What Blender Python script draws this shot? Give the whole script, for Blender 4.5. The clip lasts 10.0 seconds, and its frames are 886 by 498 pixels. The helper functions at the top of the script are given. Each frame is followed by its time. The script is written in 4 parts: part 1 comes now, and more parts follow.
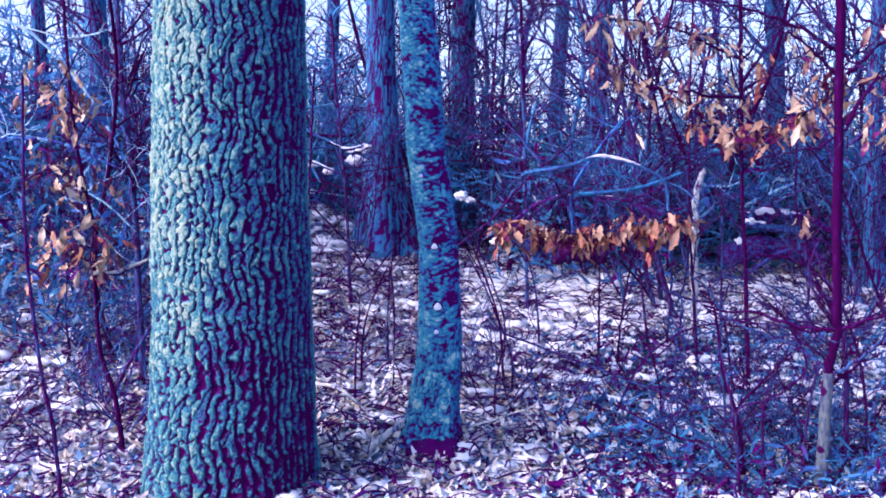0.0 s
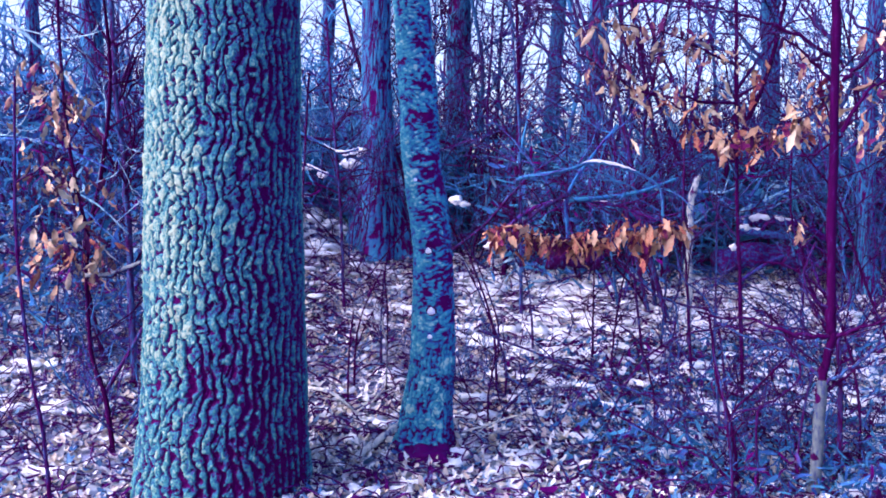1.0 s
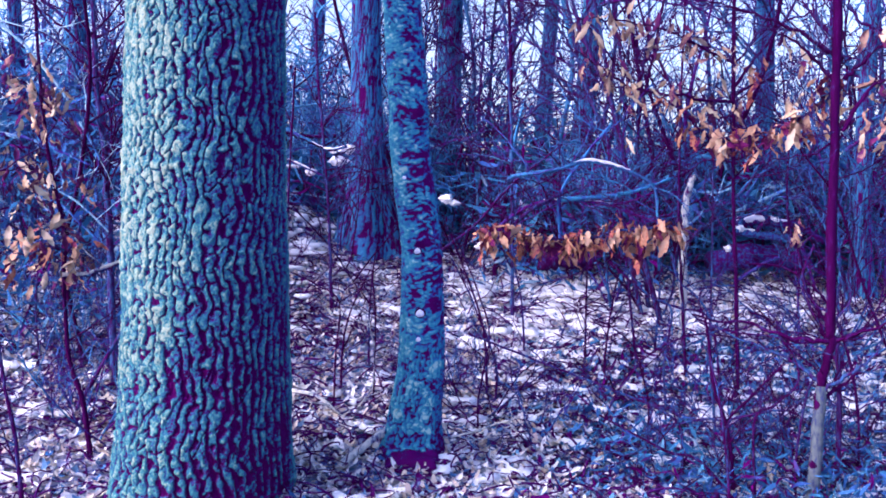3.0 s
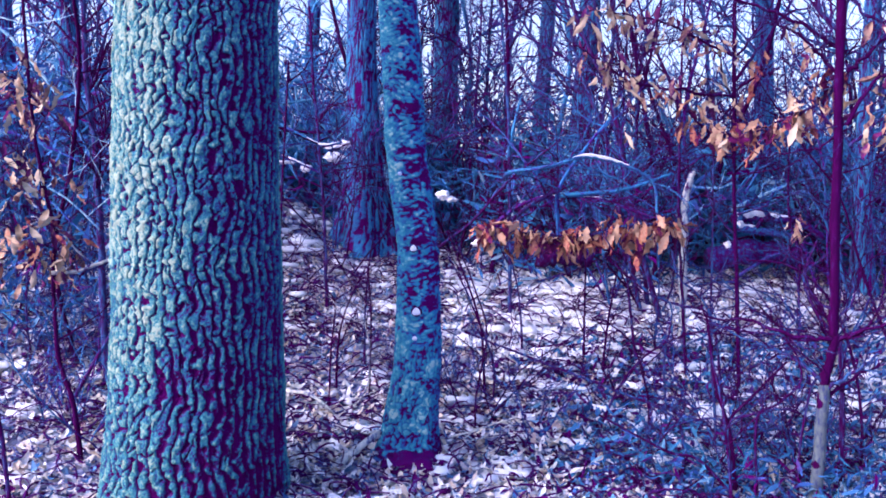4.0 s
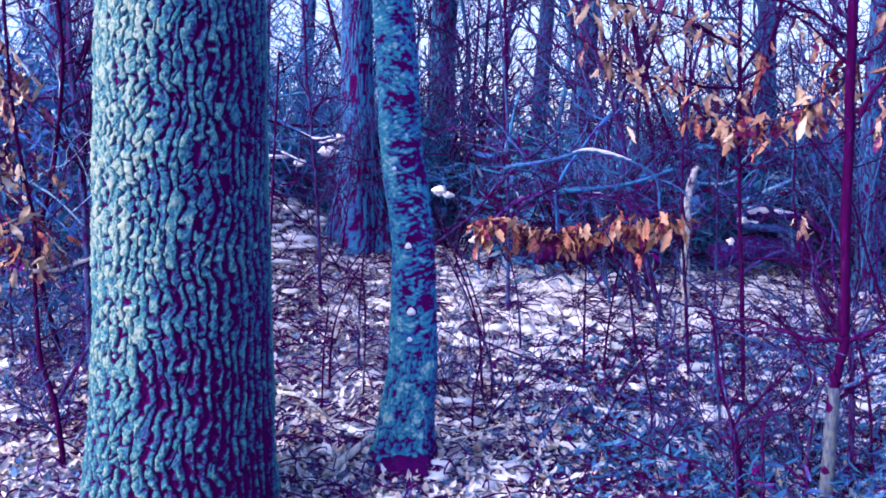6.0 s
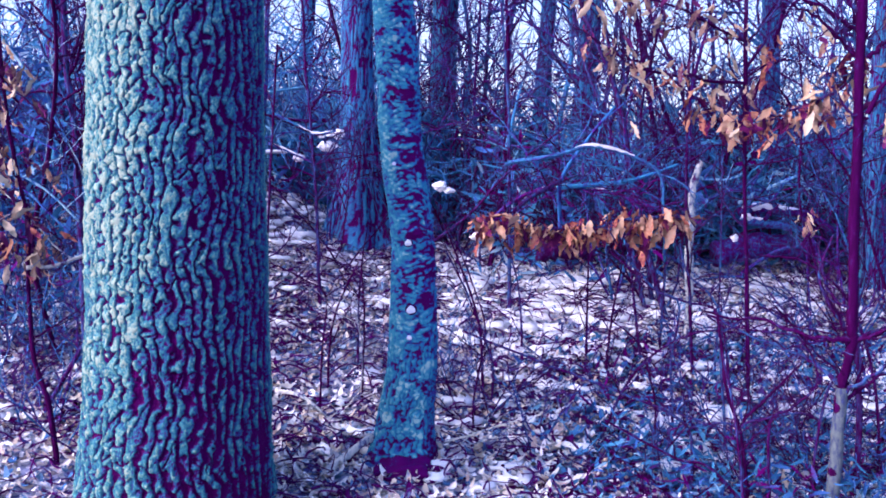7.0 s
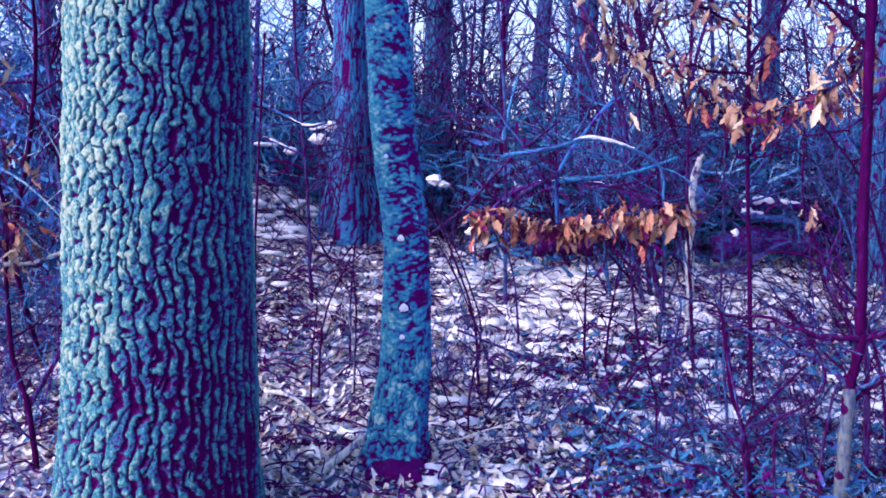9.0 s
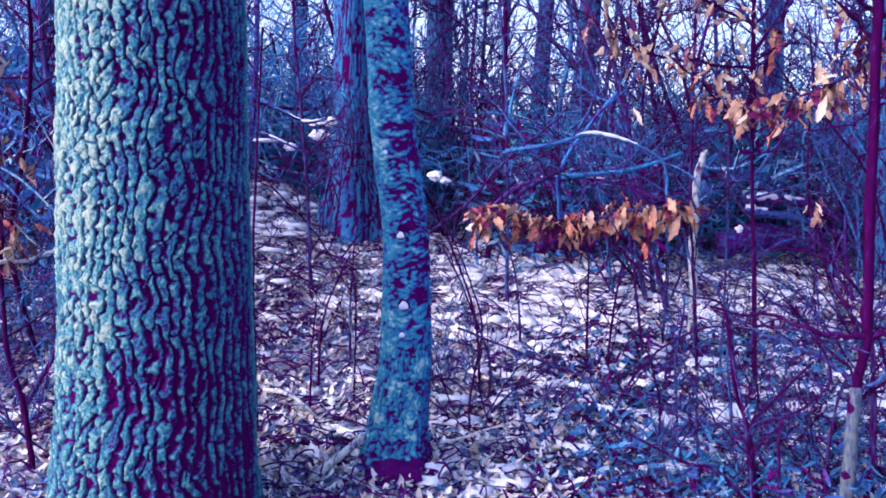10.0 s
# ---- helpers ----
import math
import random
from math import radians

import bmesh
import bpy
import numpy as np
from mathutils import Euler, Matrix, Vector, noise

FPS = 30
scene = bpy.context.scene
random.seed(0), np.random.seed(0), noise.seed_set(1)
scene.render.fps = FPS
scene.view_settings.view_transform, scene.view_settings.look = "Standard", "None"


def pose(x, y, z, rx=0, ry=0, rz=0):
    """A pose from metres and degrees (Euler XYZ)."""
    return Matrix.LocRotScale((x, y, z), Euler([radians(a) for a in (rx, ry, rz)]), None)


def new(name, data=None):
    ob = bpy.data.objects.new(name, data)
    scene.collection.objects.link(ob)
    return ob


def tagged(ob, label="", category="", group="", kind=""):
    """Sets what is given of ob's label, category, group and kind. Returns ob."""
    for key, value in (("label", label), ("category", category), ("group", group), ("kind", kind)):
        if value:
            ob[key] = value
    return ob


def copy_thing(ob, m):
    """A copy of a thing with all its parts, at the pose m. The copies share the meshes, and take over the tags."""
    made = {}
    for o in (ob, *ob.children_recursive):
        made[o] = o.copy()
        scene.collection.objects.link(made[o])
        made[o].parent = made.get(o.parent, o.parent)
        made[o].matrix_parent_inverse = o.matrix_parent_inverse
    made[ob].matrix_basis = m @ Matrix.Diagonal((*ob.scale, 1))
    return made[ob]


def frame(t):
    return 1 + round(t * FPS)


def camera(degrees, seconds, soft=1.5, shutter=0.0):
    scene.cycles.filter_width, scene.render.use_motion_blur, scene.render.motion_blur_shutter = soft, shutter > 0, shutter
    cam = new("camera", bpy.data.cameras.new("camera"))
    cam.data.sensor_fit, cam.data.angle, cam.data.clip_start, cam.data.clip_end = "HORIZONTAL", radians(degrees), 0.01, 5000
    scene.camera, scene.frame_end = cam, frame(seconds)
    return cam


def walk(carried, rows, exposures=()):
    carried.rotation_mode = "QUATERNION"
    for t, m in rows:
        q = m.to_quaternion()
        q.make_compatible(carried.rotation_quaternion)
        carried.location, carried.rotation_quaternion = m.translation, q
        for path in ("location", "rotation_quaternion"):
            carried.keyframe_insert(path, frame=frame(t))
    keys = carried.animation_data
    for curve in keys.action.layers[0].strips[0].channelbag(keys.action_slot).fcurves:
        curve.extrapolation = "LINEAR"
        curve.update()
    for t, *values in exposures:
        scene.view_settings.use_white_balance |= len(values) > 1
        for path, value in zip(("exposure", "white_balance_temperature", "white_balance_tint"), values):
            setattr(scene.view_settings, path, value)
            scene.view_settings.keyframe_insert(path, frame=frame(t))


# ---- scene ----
cam = camera(50.0, 10.0, soft=1.8)
ROWS = [
    (0.0, 0.0000, 0.0000, 1.6000, 86.223, -0.000, 0.000),
    (0.5, 0.0038, 0.0065, 1.5991, 86.408, -0.114, -0.172),
    (1.0, 0.0026, 0.0219, 1.5982, 86.489, -0.397, -0.308),
    (1.5, 0.0045, 0.0533, 1.5963, 86.447, -0.504, -0.463),
    (2.0, 0.0081, 0.0926, 1.5960, 86.461, -0.564, -0.575),
    (2.5, 0.0099, 0.1365, 1.5953, 86.480, -0.694, -0.722),
    (4.0, 0.0172, 0.2811, 1.5957, 86.200, -0.604, -1.016),
    (4.5, 0.0200, 0.3267, 1.5952, 86.085, -0.556, -1.075),
    (5.0, 0.0245, 0.3747, 1.5956, 85.995, -0.510, -1.124),
    (5.5, 0.0275, 0.4219, 1.5970, 85.963, -0.575, -1.154),
    (7.0, 0.0333, 0.5626, 1.6000, 85.609, -0.747, -1.093),
    (7.5, 0.0378, 0.6076, 1.6010, 85.437, -0.674, -1.067),
    (8.0, 0.0417, 0.6527, 1.6015, 85.304, -0.628, -1.150),
    (8.5, 0.0418, 0.6975, 1.6003, 85.245, -0.653, -1.289),
    (9.0, 0.0432, 0.7414, 1.5991, 85.212, -0.740, -1.379),
    (9.5, 0.0490, 0.7783, 1.5976, 85.139, -0.700, -1.404),
    (10.0, 0.0567, 0.8056, 1.5954, 85.007, -0.665, -1.223),
]
walk(cam, [(t, pose(x, y, z, rx, ry, rz)) for t, x, y, z, rx, ry, rz in ROWS], [(0.0, 0.53, 5450, 37), (10.0, 0.53, 5450, 37)])

# ---- light: a pale winter sky, weak broad sun from the west side ----
SUN_WAY = Vector((-0.82, -0.38, 0.52)).normalized()
world = bpy.data.worlds.new("winter_sky")
scene.world = world
world.use_nodes = True
wn = world.node_tree
sky = wn.nodes.new("ShaderNodeTexSky")
sky.sky_type, sky.sun_disc = "NISHITA", False
sky.sun_elevation, sky.sun_rotation = math.asin(SUN_WAY.z), math.atan2(SUN_WAY.x, SUN_WAY.y)
sky.air_density, sky.dust_density, sky.ozone_density = 1.0, 3.0, 1.2
wn.links.new(sky.outputs[0], wn.nodes["Background"].inputs[0])
wn.nodes["Background"].inputs[1].default_value = 0.30
sun_data = bpy.data.lights.new("sun", "SUN")
sun_data.energy, sun_data.angle, sun_data.color = 2.6, radians(45), (1.0, 0.97, 0.92)
sun = new("sun", sun_data)
sun.matrix_basis = Matrix.Translation((-6, -4, 9)) @ SUN_WAY.to_track_quat("Z", "Y").to_matrix().to_4x4()


# ---- materials ----
def material(name, rough=0.85):
    m = bpy.data.materials.new(name)
    m.use_nodes = True
    shader = m.node_tree.nodes["Principled BSDF"]
    shader.inputs["Roughness"].default_value = rough
    shader.inputs["Specular IOR Level"].default_value = 0.03
    return m, m.node_tree, shader


def node(tree, kind, **values):
    n = tree.nodes.new(kind)
    for key, value in values.items():
        n.inputs[key.replace("_", " ")].default_value = value
    return n


def ramp(tree, fac, stops):
    n = tree.nodes.new("ShaderNodeValToRGB")
    while len(n.color_ramp.elements) < len(stops):
        n.color_ramp.elements.new(0.5)
    for e, (at, colour) in zip(n.color_ramp.elements, stops):
        e.position, e.color = at, (*colour, 1)
    tree.links.new(fac, n.inputs[0])
    return n.outputs[0]


def blend(tree, a, wa, b, wb, shift=0.0):
    """a * wa + b * wb + shift"""
    m1 = tree.nodes.new("ShaderNodeMath")
    m1.operation = "MULTIPLY_ADD"
    tree.links.new(a, m1.inputs[0])
    m1.inputs[1].default_value, m1.inputs[2].default_value = wa, shift
    m2 = tree.nodes.new("ShaderNodeMath")
    m2.operation = "MULTIPLY_ADD"
    tree.links.new(b, m2.inputs[0])
    m2.inputs[1].default_value = wb
    tree.links.new(m1.outputs[0], m2.inputs[2])
    return m2.outputs[0]


def noise_of(tree, scale, detail=4.0, stretch=(1, 1, 1)):
    coord = tree.nodes.new("ShaderNodeTexCoord")
    mapping = tree.nodes.new("ShaderNodeMapping")
    mapping.inputs["Scale"].default_value = stretch
    tree.links.new(coord.outputs["Object"], mapping.inputs[0])
    n = node(tree, "ShaderNodeTexNoise", Scale=scale, Detail=detail, Roughness=0.65)
    tree.links.new(mapping.outputs[0], n.inputs["Vector"])
    return n.outputs["Fac"]


def bump(tree, shader, height, strength, distance):
    b = node(tree, "ShaderNodeBump", Strength=strength, Distance=distance)
    tree.links.new(height, b.inputs["Height"])
    tree.links.new(b.outputs[0], shader.inputs["Normal"])


def attribute(tree, name):
    a = tree.nodes.new("ShaderNodeAttribute")
    a.attribute_name = name
    return a.outputs["Fac"]


PLUM, DEEP, BLUE = (0.105, 0.003, 0.120), (0.060, 0.022, 0.20), (0.040, 0.16, 0.42)
DARK_LEAF = (0.062, 0.002, 0.072)
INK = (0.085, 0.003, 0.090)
SNOW = (0.86, 0.85, 0.86)


def relief_bark(name, stops, fine, fine_weight):
    m, tree, shader = material(name)
    grain = noise_of(tree, fine, 5.0)
    # low relief takes the dark stops: furrow shade partly put into the colour
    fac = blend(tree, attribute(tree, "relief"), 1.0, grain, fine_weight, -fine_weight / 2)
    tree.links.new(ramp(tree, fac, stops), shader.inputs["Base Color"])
    bump(tree, shader, grain, 1.0, 0.016)
    return m


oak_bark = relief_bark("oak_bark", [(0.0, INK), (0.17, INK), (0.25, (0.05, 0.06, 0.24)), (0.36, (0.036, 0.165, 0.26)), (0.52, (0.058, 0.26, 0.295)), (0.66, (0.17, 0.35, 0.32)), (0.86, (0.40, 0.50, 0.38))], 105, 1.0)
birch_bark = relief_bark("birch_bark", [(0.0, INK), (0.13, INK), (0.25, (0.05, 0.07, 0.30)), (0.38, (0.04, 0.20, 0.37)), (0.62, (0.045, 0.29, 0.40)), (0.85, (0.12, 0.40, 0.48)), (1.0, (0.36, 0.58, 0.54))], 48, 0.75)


def grained(name, stops, scale, stretch=(1, 1, 1), rough=0.85, vary=0.3):
    m, tree, shader = material(name, rough)
    grain = noise_of(tree, scale, 4.0, stretch)
    info = tree.nodes.new("ShaderNodeObjectInfo")
    fac = blend(tree, grain, 1.0, info.outputs["Random"], vary, -vary / 2)
    tree.links.new(ramp(tree, fac, stops), shader.inputs["Base Color"])
    bump(tree, shader, grain, 0.4, 0.008)
    return m


far_bark = grained("far_bark", [(0.3, PLUM), (0.42, DEEP), (0.55, BLUE), (0.72, (0.05, 0.24, 0.42))], 24, (1, 1, 0.3))
twig_bark = grained("twig_bark", [(0.36, (0.034, 0.0012, 0.038)), (0.5, (0.05, 0.0015, 0.056)), (0.6, (0.045, 0.025, 0.12)), (0.72, (0.04, 0.11, 0.26))], 42, (1, 1, 0.25))
plum_twig = grained("plum_twig", [(0.3, INK), (0.6, (0.05, 0.01, 0.10)), (0.75, (0.05, 0.08, 0.2))], 20)
blue_bark = grained("blue_bark", [(0.34, INK), (0.45, (0.055, 0.02, 0.18)), (0.54, (0.045, 0.11, 0.30)), (0.72, (0.045, 0.20, 0.37))], 30)
pale_bark = grained("pale_bark", [(0.34, DEEP), (0.44, BLUE), (0.57, (0.25, 0.45, 0.55)), (0.75, (0.45, 0.60, 0.68))], 26, (1, 1, 0.4))
grey_bark = grained("grey_bark", [(0.3, PLUM), (0.42, (0.06, 0.08, 0.2)), (0.5, (0.04, 0.05, 0.13)), (0.58, (0.08, 0.10, 0.14)), (0.75, (0.14, 0.165, 0.165))], 40, (1, 1, 0.4))
collar_bark = grained("collar_bark", [(0.42, INK), (0.55, (0.06, 0.008, 0.10)), (0.64, (0.05, 0.06, 0.2)), (0.75, (0.05, 0.2, 0.36))], 30)
weathered = grained("weathered_wood", [(0.34, INK), (0.41, (0.14, 0.18, 0.30)), (0.46, (0.38, 0.40, 0.42)), (0.56, (0.55, 0.54, 0.50)), (0.7, (0.68, 0.64, 0.58))], 26, (1, 1, 0.4), vary=0.06)
snow_skin = grained("snow", [(0.3, (0.72, 0.74, 0.9)), (0.6, SNOW)], 9, rough=0.6)
dry_leaf = grained("dry_leaf", [(0.25, (0.10, 0.01, 0.07)), (0.4, (0.36, 0.10, 0.08)), (0.55, (0.52, 0.22, 0.13)), (0.8, (0.56, 0.34, 0.22))], 34, vary=0.85)
tan_leaf = grained("tan_leaf", [(0.25, (0.12, 0.02, 0.10)), (0.4, (0.38, 0.20, 0.16)), (0.6, (0.54, 0.36, 0.22)), (0.8, (0.62, 0.48, 0.34))], 34, vary=0.85)


def litter_material(name, stops, patch=1.1):
    m, tree, shader = material(name)
    geo = tree.nodes.new("ShaderNodeNewGeometry")
    broad = noise_of(tree, patch, 3.0)
    fac = blend(tree, geo.outputs["Random Per Island"], 0.8, broad, 0.9, -0.32)
    tree.links.new(ramp(tree, fac, stops), shader.inputs["Base Color"])
    bump(tree, shader, noise_of(tree, 60, 3.0), 0.3, 0.004)
    return m


leaf_litter = litter_material("leaf_litter", [(0.0, DARK_LEAF), (0.16, DARK_LEAF), (0.21, (0.05, 0.16, 0.36)), (0.33, (0.24, 0.36, 0.48)), (0.46, (0.46, 0.34, 0.32)), (0.58, (0.70, 0.58, 0.44)), (0.68, (0.66, 0.64, 0.58)), (0.80, (0.78, 0.74, 0.74)), (0.90, SNOW)])
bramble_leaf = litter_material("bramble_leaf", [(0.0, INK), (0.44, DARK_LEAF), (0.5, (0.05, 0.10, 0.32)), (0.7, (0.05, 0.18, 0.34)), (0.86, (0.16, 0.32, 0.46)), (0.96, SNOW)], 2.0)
thicket_bark = litter_material("thicket_bark", [(0.1, INK), (0.34, INK), (0.4, (0.05, 0.14, 0.40)), (0.68, (0.06, 0.28, 0.54)), (0.95, (0.2, 0.46, 0.66))], 1.4)
far_twig = litter_material("far_twig", [(0.1, PLUM), (0.18, (0.06, 0.06, 0.3)), (0.28, (0.06, 0.22, 0.5)), (0.7, (0.07, 0.33, 0.60)), (0.95, (0.25, 0.52, 0.72))], 1.4)
brush_leaf = litter_material("brush_leaf", [(0.0, INK), (0.20, PLUM), (0.26, (0.05, 0.12, 0.36)), (0.66, (0.036, 0.15, 0.30)), (0.86, (0.05, 0.20, 0.35)), (0.97, (0.3, 0.43, 0.54))], 1.6)

m_ground, tree, shader = material("forest_floor")
fine, broad = noise_of(tree, 11, 6.0), noise_of(tree, 0.7, 3.0)
fac = blend(tree, fine, 1.5, broad, 0.9, -0.72)
tree.links.new(ramp(tree, fac, [(0.2, INK), (0.40, INK), (0.47, (0.08, 0.10, 0.30)), (0.56, (0.30, 0.33, 0.5)), (0.72, (0.40, 0.38, 0.5)), (0.95, (0.6, 0.58, 0.66))]), shader.inputs["Base Color"])
bump(tree, shader, fine, 0.8, 0.05)


# ---- mesh helpers ----
def link_mesh(name, verts, quads, mat, parent=None, label="", relief=None):
    me = bpy.data.meshes.new(name)
    me.vertices.add(len(verts))
    me.vertices.foreach_set("co", np.asarray(verts, np.float32).ravel())
    quads = np.asarray(quads, np.int32)
    me.loops.add(quads.size)
    me.loops.foreach_set("vertex_index", quads.ravel())
    me.polygons.add(len(quads))
    me.polygons.foreach_set("loop_start", np.arange(0, quads.size, 4, dtype=np.int32))
    me.polygons.foreach_set("use_smooth", np.ones(len(quads), bool))
    if relief is not None:
        a = me.attributes.new("relief", "FLOAT", "POINT")
        a.data.foreach_set("value", np.asarray(relief, np.float32).ravel())
    me.materials.append(mat)
    me.update(calc_edges=True)
    ob = new(name, me)
    ob.parent = parent
    if label:
        tagged(ob, label)
    return ob


class Bag:
    """Collects tubes and patches for one mesh."""

    def __init__(self):
        self.v, self.f, self.n = [], [], 0

    def add(self, verts, quads):
        self.v.append(verts)
        self.f.append(np.asarray(quads) + self.n)
        self.n += len(verts)

    def tube(self, pts, radii, sides=5):
        pts, radii = np.asarray(pts, float), np.asarray(radii, float)
        tan = np.gradient(pts, axis=0)
        tan /= np.linalg.norm(tan, axis=1)[:, None] + 1e-9
        ref = np.array([0.31, 0.9, 0.29]) if abs(tan[0] @ [0.31, 0.9, 0.29]) < 0.85 else np.array([0.9, -0.2, 0.3])
        side = np.cross(tan, ref)
        side /= np.linalg.norm(side, axis=1)[:, None] + 1e-9
        up = np.cross(side, tan)
        a = np.arange(sides) * 2 * np.pi / sides
        ring = pts[:, None] + radii[:, None, None] * (side[:, None] * np.cos(a)[None, :, None] + up[:, None] * np.sin(a)[None, :, None])
        n = len(pts)
        i, j = np.meshgrid(np.arange(n - 1), np.arange(sides), indexing="ij")
        k = (j + 1) % sides
        quads = np.stack([i * sides + j, i * sides + k, (i + 1) * sides + k, (i + 1) * sides + j], -1).reshape(-1, 4)
        self.add(ring.reshape(-1, 3), quads)

    def build(self, name, mat, parent=None, label=""):
        return link_mesh(name, np.concatenate(self.v), np.concatenate(self.f), mat, parent, label)


def smooth_line(points, steps=6, jitter=0.0, rng=None):
    """A curve through the points, with a little natural wobble."""
    p = np.asarray(points, float)
    p = np.vstack([2 * p[0] - p[1], p, 2 * p[-1] - p[-2]])
    out = []
    for i in range(1, len(p) - 2):
        for s in np.arange(steps) / steps:
            a, b, c, d = p[i - 1], p[i], p[i + 1], p[i + 2]
            out.append(0.5 * (2 * b + (c - a) * s + (2 * a - 5 * b + 4 * c - d) * s * s + (3 * b - a - 3 * c + d) * s**3))
    out.append(p[-2])
    out = np.array(out)
    if jitter and rng is not None:
        out[1:-1] += rng.normal(0, jitter, out[1:-1].shape)
    return out


def sprout(bag, start, way, length, radius, levels, rng, rise=0.15, kids=(3, 6), sides=4, wobble=0.16, droop=0.0):
    """A branch with side twigs, grown into the bag."""
    n = 4 if levels == 0 else 6
    way = np.asarray(way, float) / np.linalg.norm(way)
    pts = [np.asarray(start, float)]
    w = way
    for _ in range(n):
        w = w + rng.normal(0, wobble, 3) + np.array([0, 0, rise - droop])
        w /= np.linalg.norm(w)
        pts.append(pts[-1] + w * length / n)
    pts = np.array(pts)
    bag.tube(pts, np.linspace(radius, radius * (0.35 if levels else 0.2), n + 1), sides if levels else 3)
    if levels:
        for s in np.sort(rng.uniform(0.15, 0.98, rng.integers(*kids))):
            i = min(int(s * n), n - 1)
            at = pts[i] + (pts[i + 1] - pts[i]) * (s * n - i)
            along = pts[i + 1] - pts[i]
            along /= np.linalg.norm(along)
            out = np.cross(along, rng.normal(0, 1, 3))
            out /= np.linalg.norm(out) + 1e-9
            angle = rng.uniform(0.5, 1.0)
            sprout(bag, at, along * math.cos(angle) + out * math.sin(angle), length * rng.uniform(0.35, 0.65) * (1.15 - 0.5 * s), radius * 0.6, levels - 1, rng, rise, kids, sides, wobble, droop)


def thing(name, base, label, category, group="", kind=""):
    return_ob = new(name)
    return_ob.matrix_basis = pose(*base)
    return_ob.empty_display_size = 0.1
    return tagged(return_ob, label, category, group, kind)


# ---- ground: one sheet, rising to a low crest, then level to the horizon ----
def bumps(x, y):
    return (np.sin(1.7 * x + 0.6 * y) * np.cos(1.1 * y - 0.5 * x) * 0.035 + np.sin(4.3 * x - 2.2 * y + 1) * np.sin(3.7 * y + 1.3 * x) * 0.016)


def height(x, y):
    x, y = np.asarray(x, float), np.asarray(y, float)
    s = np.clip((y - 5.3) / 5.9, 0, 1)
    crest = 0.98 + 0.34 / (1 + np.exp(np.clip((x + 0.6) * 2.5, -40, 40)))
    s = s * (0.75 + 0.25 * s * (3 - 2 * s))
    side = -0.16 / (1 + np.exp(np.clip(-(x - 1.5) * 4, -40, 40))) * np.clip((7.2 - y) / 1.2, 0, 1)
    near = np.exp(-((y - 6) / 9) ** 2) * np.exp(-(x / 9) ** 2)
    mound = 0.26 * np.exp(-(((x + 1.55) / 0.55) ** 2) - ((y - 10.3) / 0.8) ** 2)
    return s * crest + mound + side + bumps(x, y) * (0.3 + 0.7 * near) - np.clip((y - 30) / 200, 0, 1) * 1.5


def ground_sheet():
    xs = np.concatenate([[-900, -300, -110, -50, -28, -18, -13], np.arange(-10, 10.01, 0.06), [13, 18, 28, 50, 110, 300, 900]])
    ys = np.concatenate([[-900, -300, -100, -40, -18, -8, -4, -2, -1, 0, 1, 2, 3], np.arange(3.5, 14, 0.06), [14.5, 16, 18, 21, 26, 34, 50, 90, 200, 500, 1200]])
    x, y = np.meshgrid(xs, ys)
    i, j = np.meshgrid(np.arange(len(ys) - 1), np.arange(len(xs) - 1), indexing="ij")
    w = len(xs)
    quads = np.stack([i * w + j, i * w + j + 1, (i + 1) * w + j + 1, (i + 1) * w + j], -1).reshape(-1, 4)
    ob = link_mesh("ground", np.stack([x, y, height(x, y)], -1).reshape(-1, 3), quads, m_ground)
    tagged(ob, "woodland floor of patchy snow over dark soil and leaves", "ground", kind="structure")


ground_sheet()


def on_ground(x, y, lift=0.0):
    return (x, y, float(height(x, y)) + lift)


# ---- trunks with modelled bark ----
def cells(u, v, cols, seed):
    """Jittered cells on a sheet that closes round u: how deep inside its cell each place lies, and the cell's own chance value."""
    rng = np.random.default_rng(seed)
    rows = int(v.max()) + 4
    ju, jv, chance = rng.uniform(0.1, 0.9, (cols, rows)), rng.uniform(0.05, 0.95, (cols, rows)), rng.uniform(0, 1, (cols, rows))
    iu, iv = np.floor(u).astype(int), np.floor(v).astype(int)
    f1, f2, own = np.full(u.shape, 9.0), np.full(u.shape, 9.0), np.zeros(u.shape)
    for a in (-1, 0, 1):
        for b in (-1, 0, 1):
            c, r = (iu + a) % cols, np.clip(iv + b, 0, rows - 1)
            d = np.hypot(iu + a + ju[c, r] - u, iv + b + jv[c, r] - v)
            near = d < f1
            f2 = np.where(near, f1, np.minimum(f2, d))
            own = np.where(near, chance[c, r], own)
            f1 = np.where(near, d, f1)
    return f2 - f1, own


def value_noise(u, v, cols, seed):
    """Smooth chance values on a lattice that closes round u."""
    rng = np.random.default_rng(seed)
    grid = rng.uniform(0, 1, (cols, int(np.abs(v).max()) + 3))
    iu, iv = np.floor(u).astype(int), np.floor(v).astype(int)
    fu, fv = u - iu, v - iv
    fu, fv = fu * fu * (3 - 2 * fu), fv * fv * (3 - 2 * fv)
    a, b = grid[iu % cols, iv], grid[(iu + 1) % cols, iv]
    c, d = grid[iu % cols, iv + 1], grid[(iu + 1) % cols, iv + 1]
    return (a * (1 - fu) + b * fu) * (1 - fv) + (c * (1 - fu) + d * fu) * fv


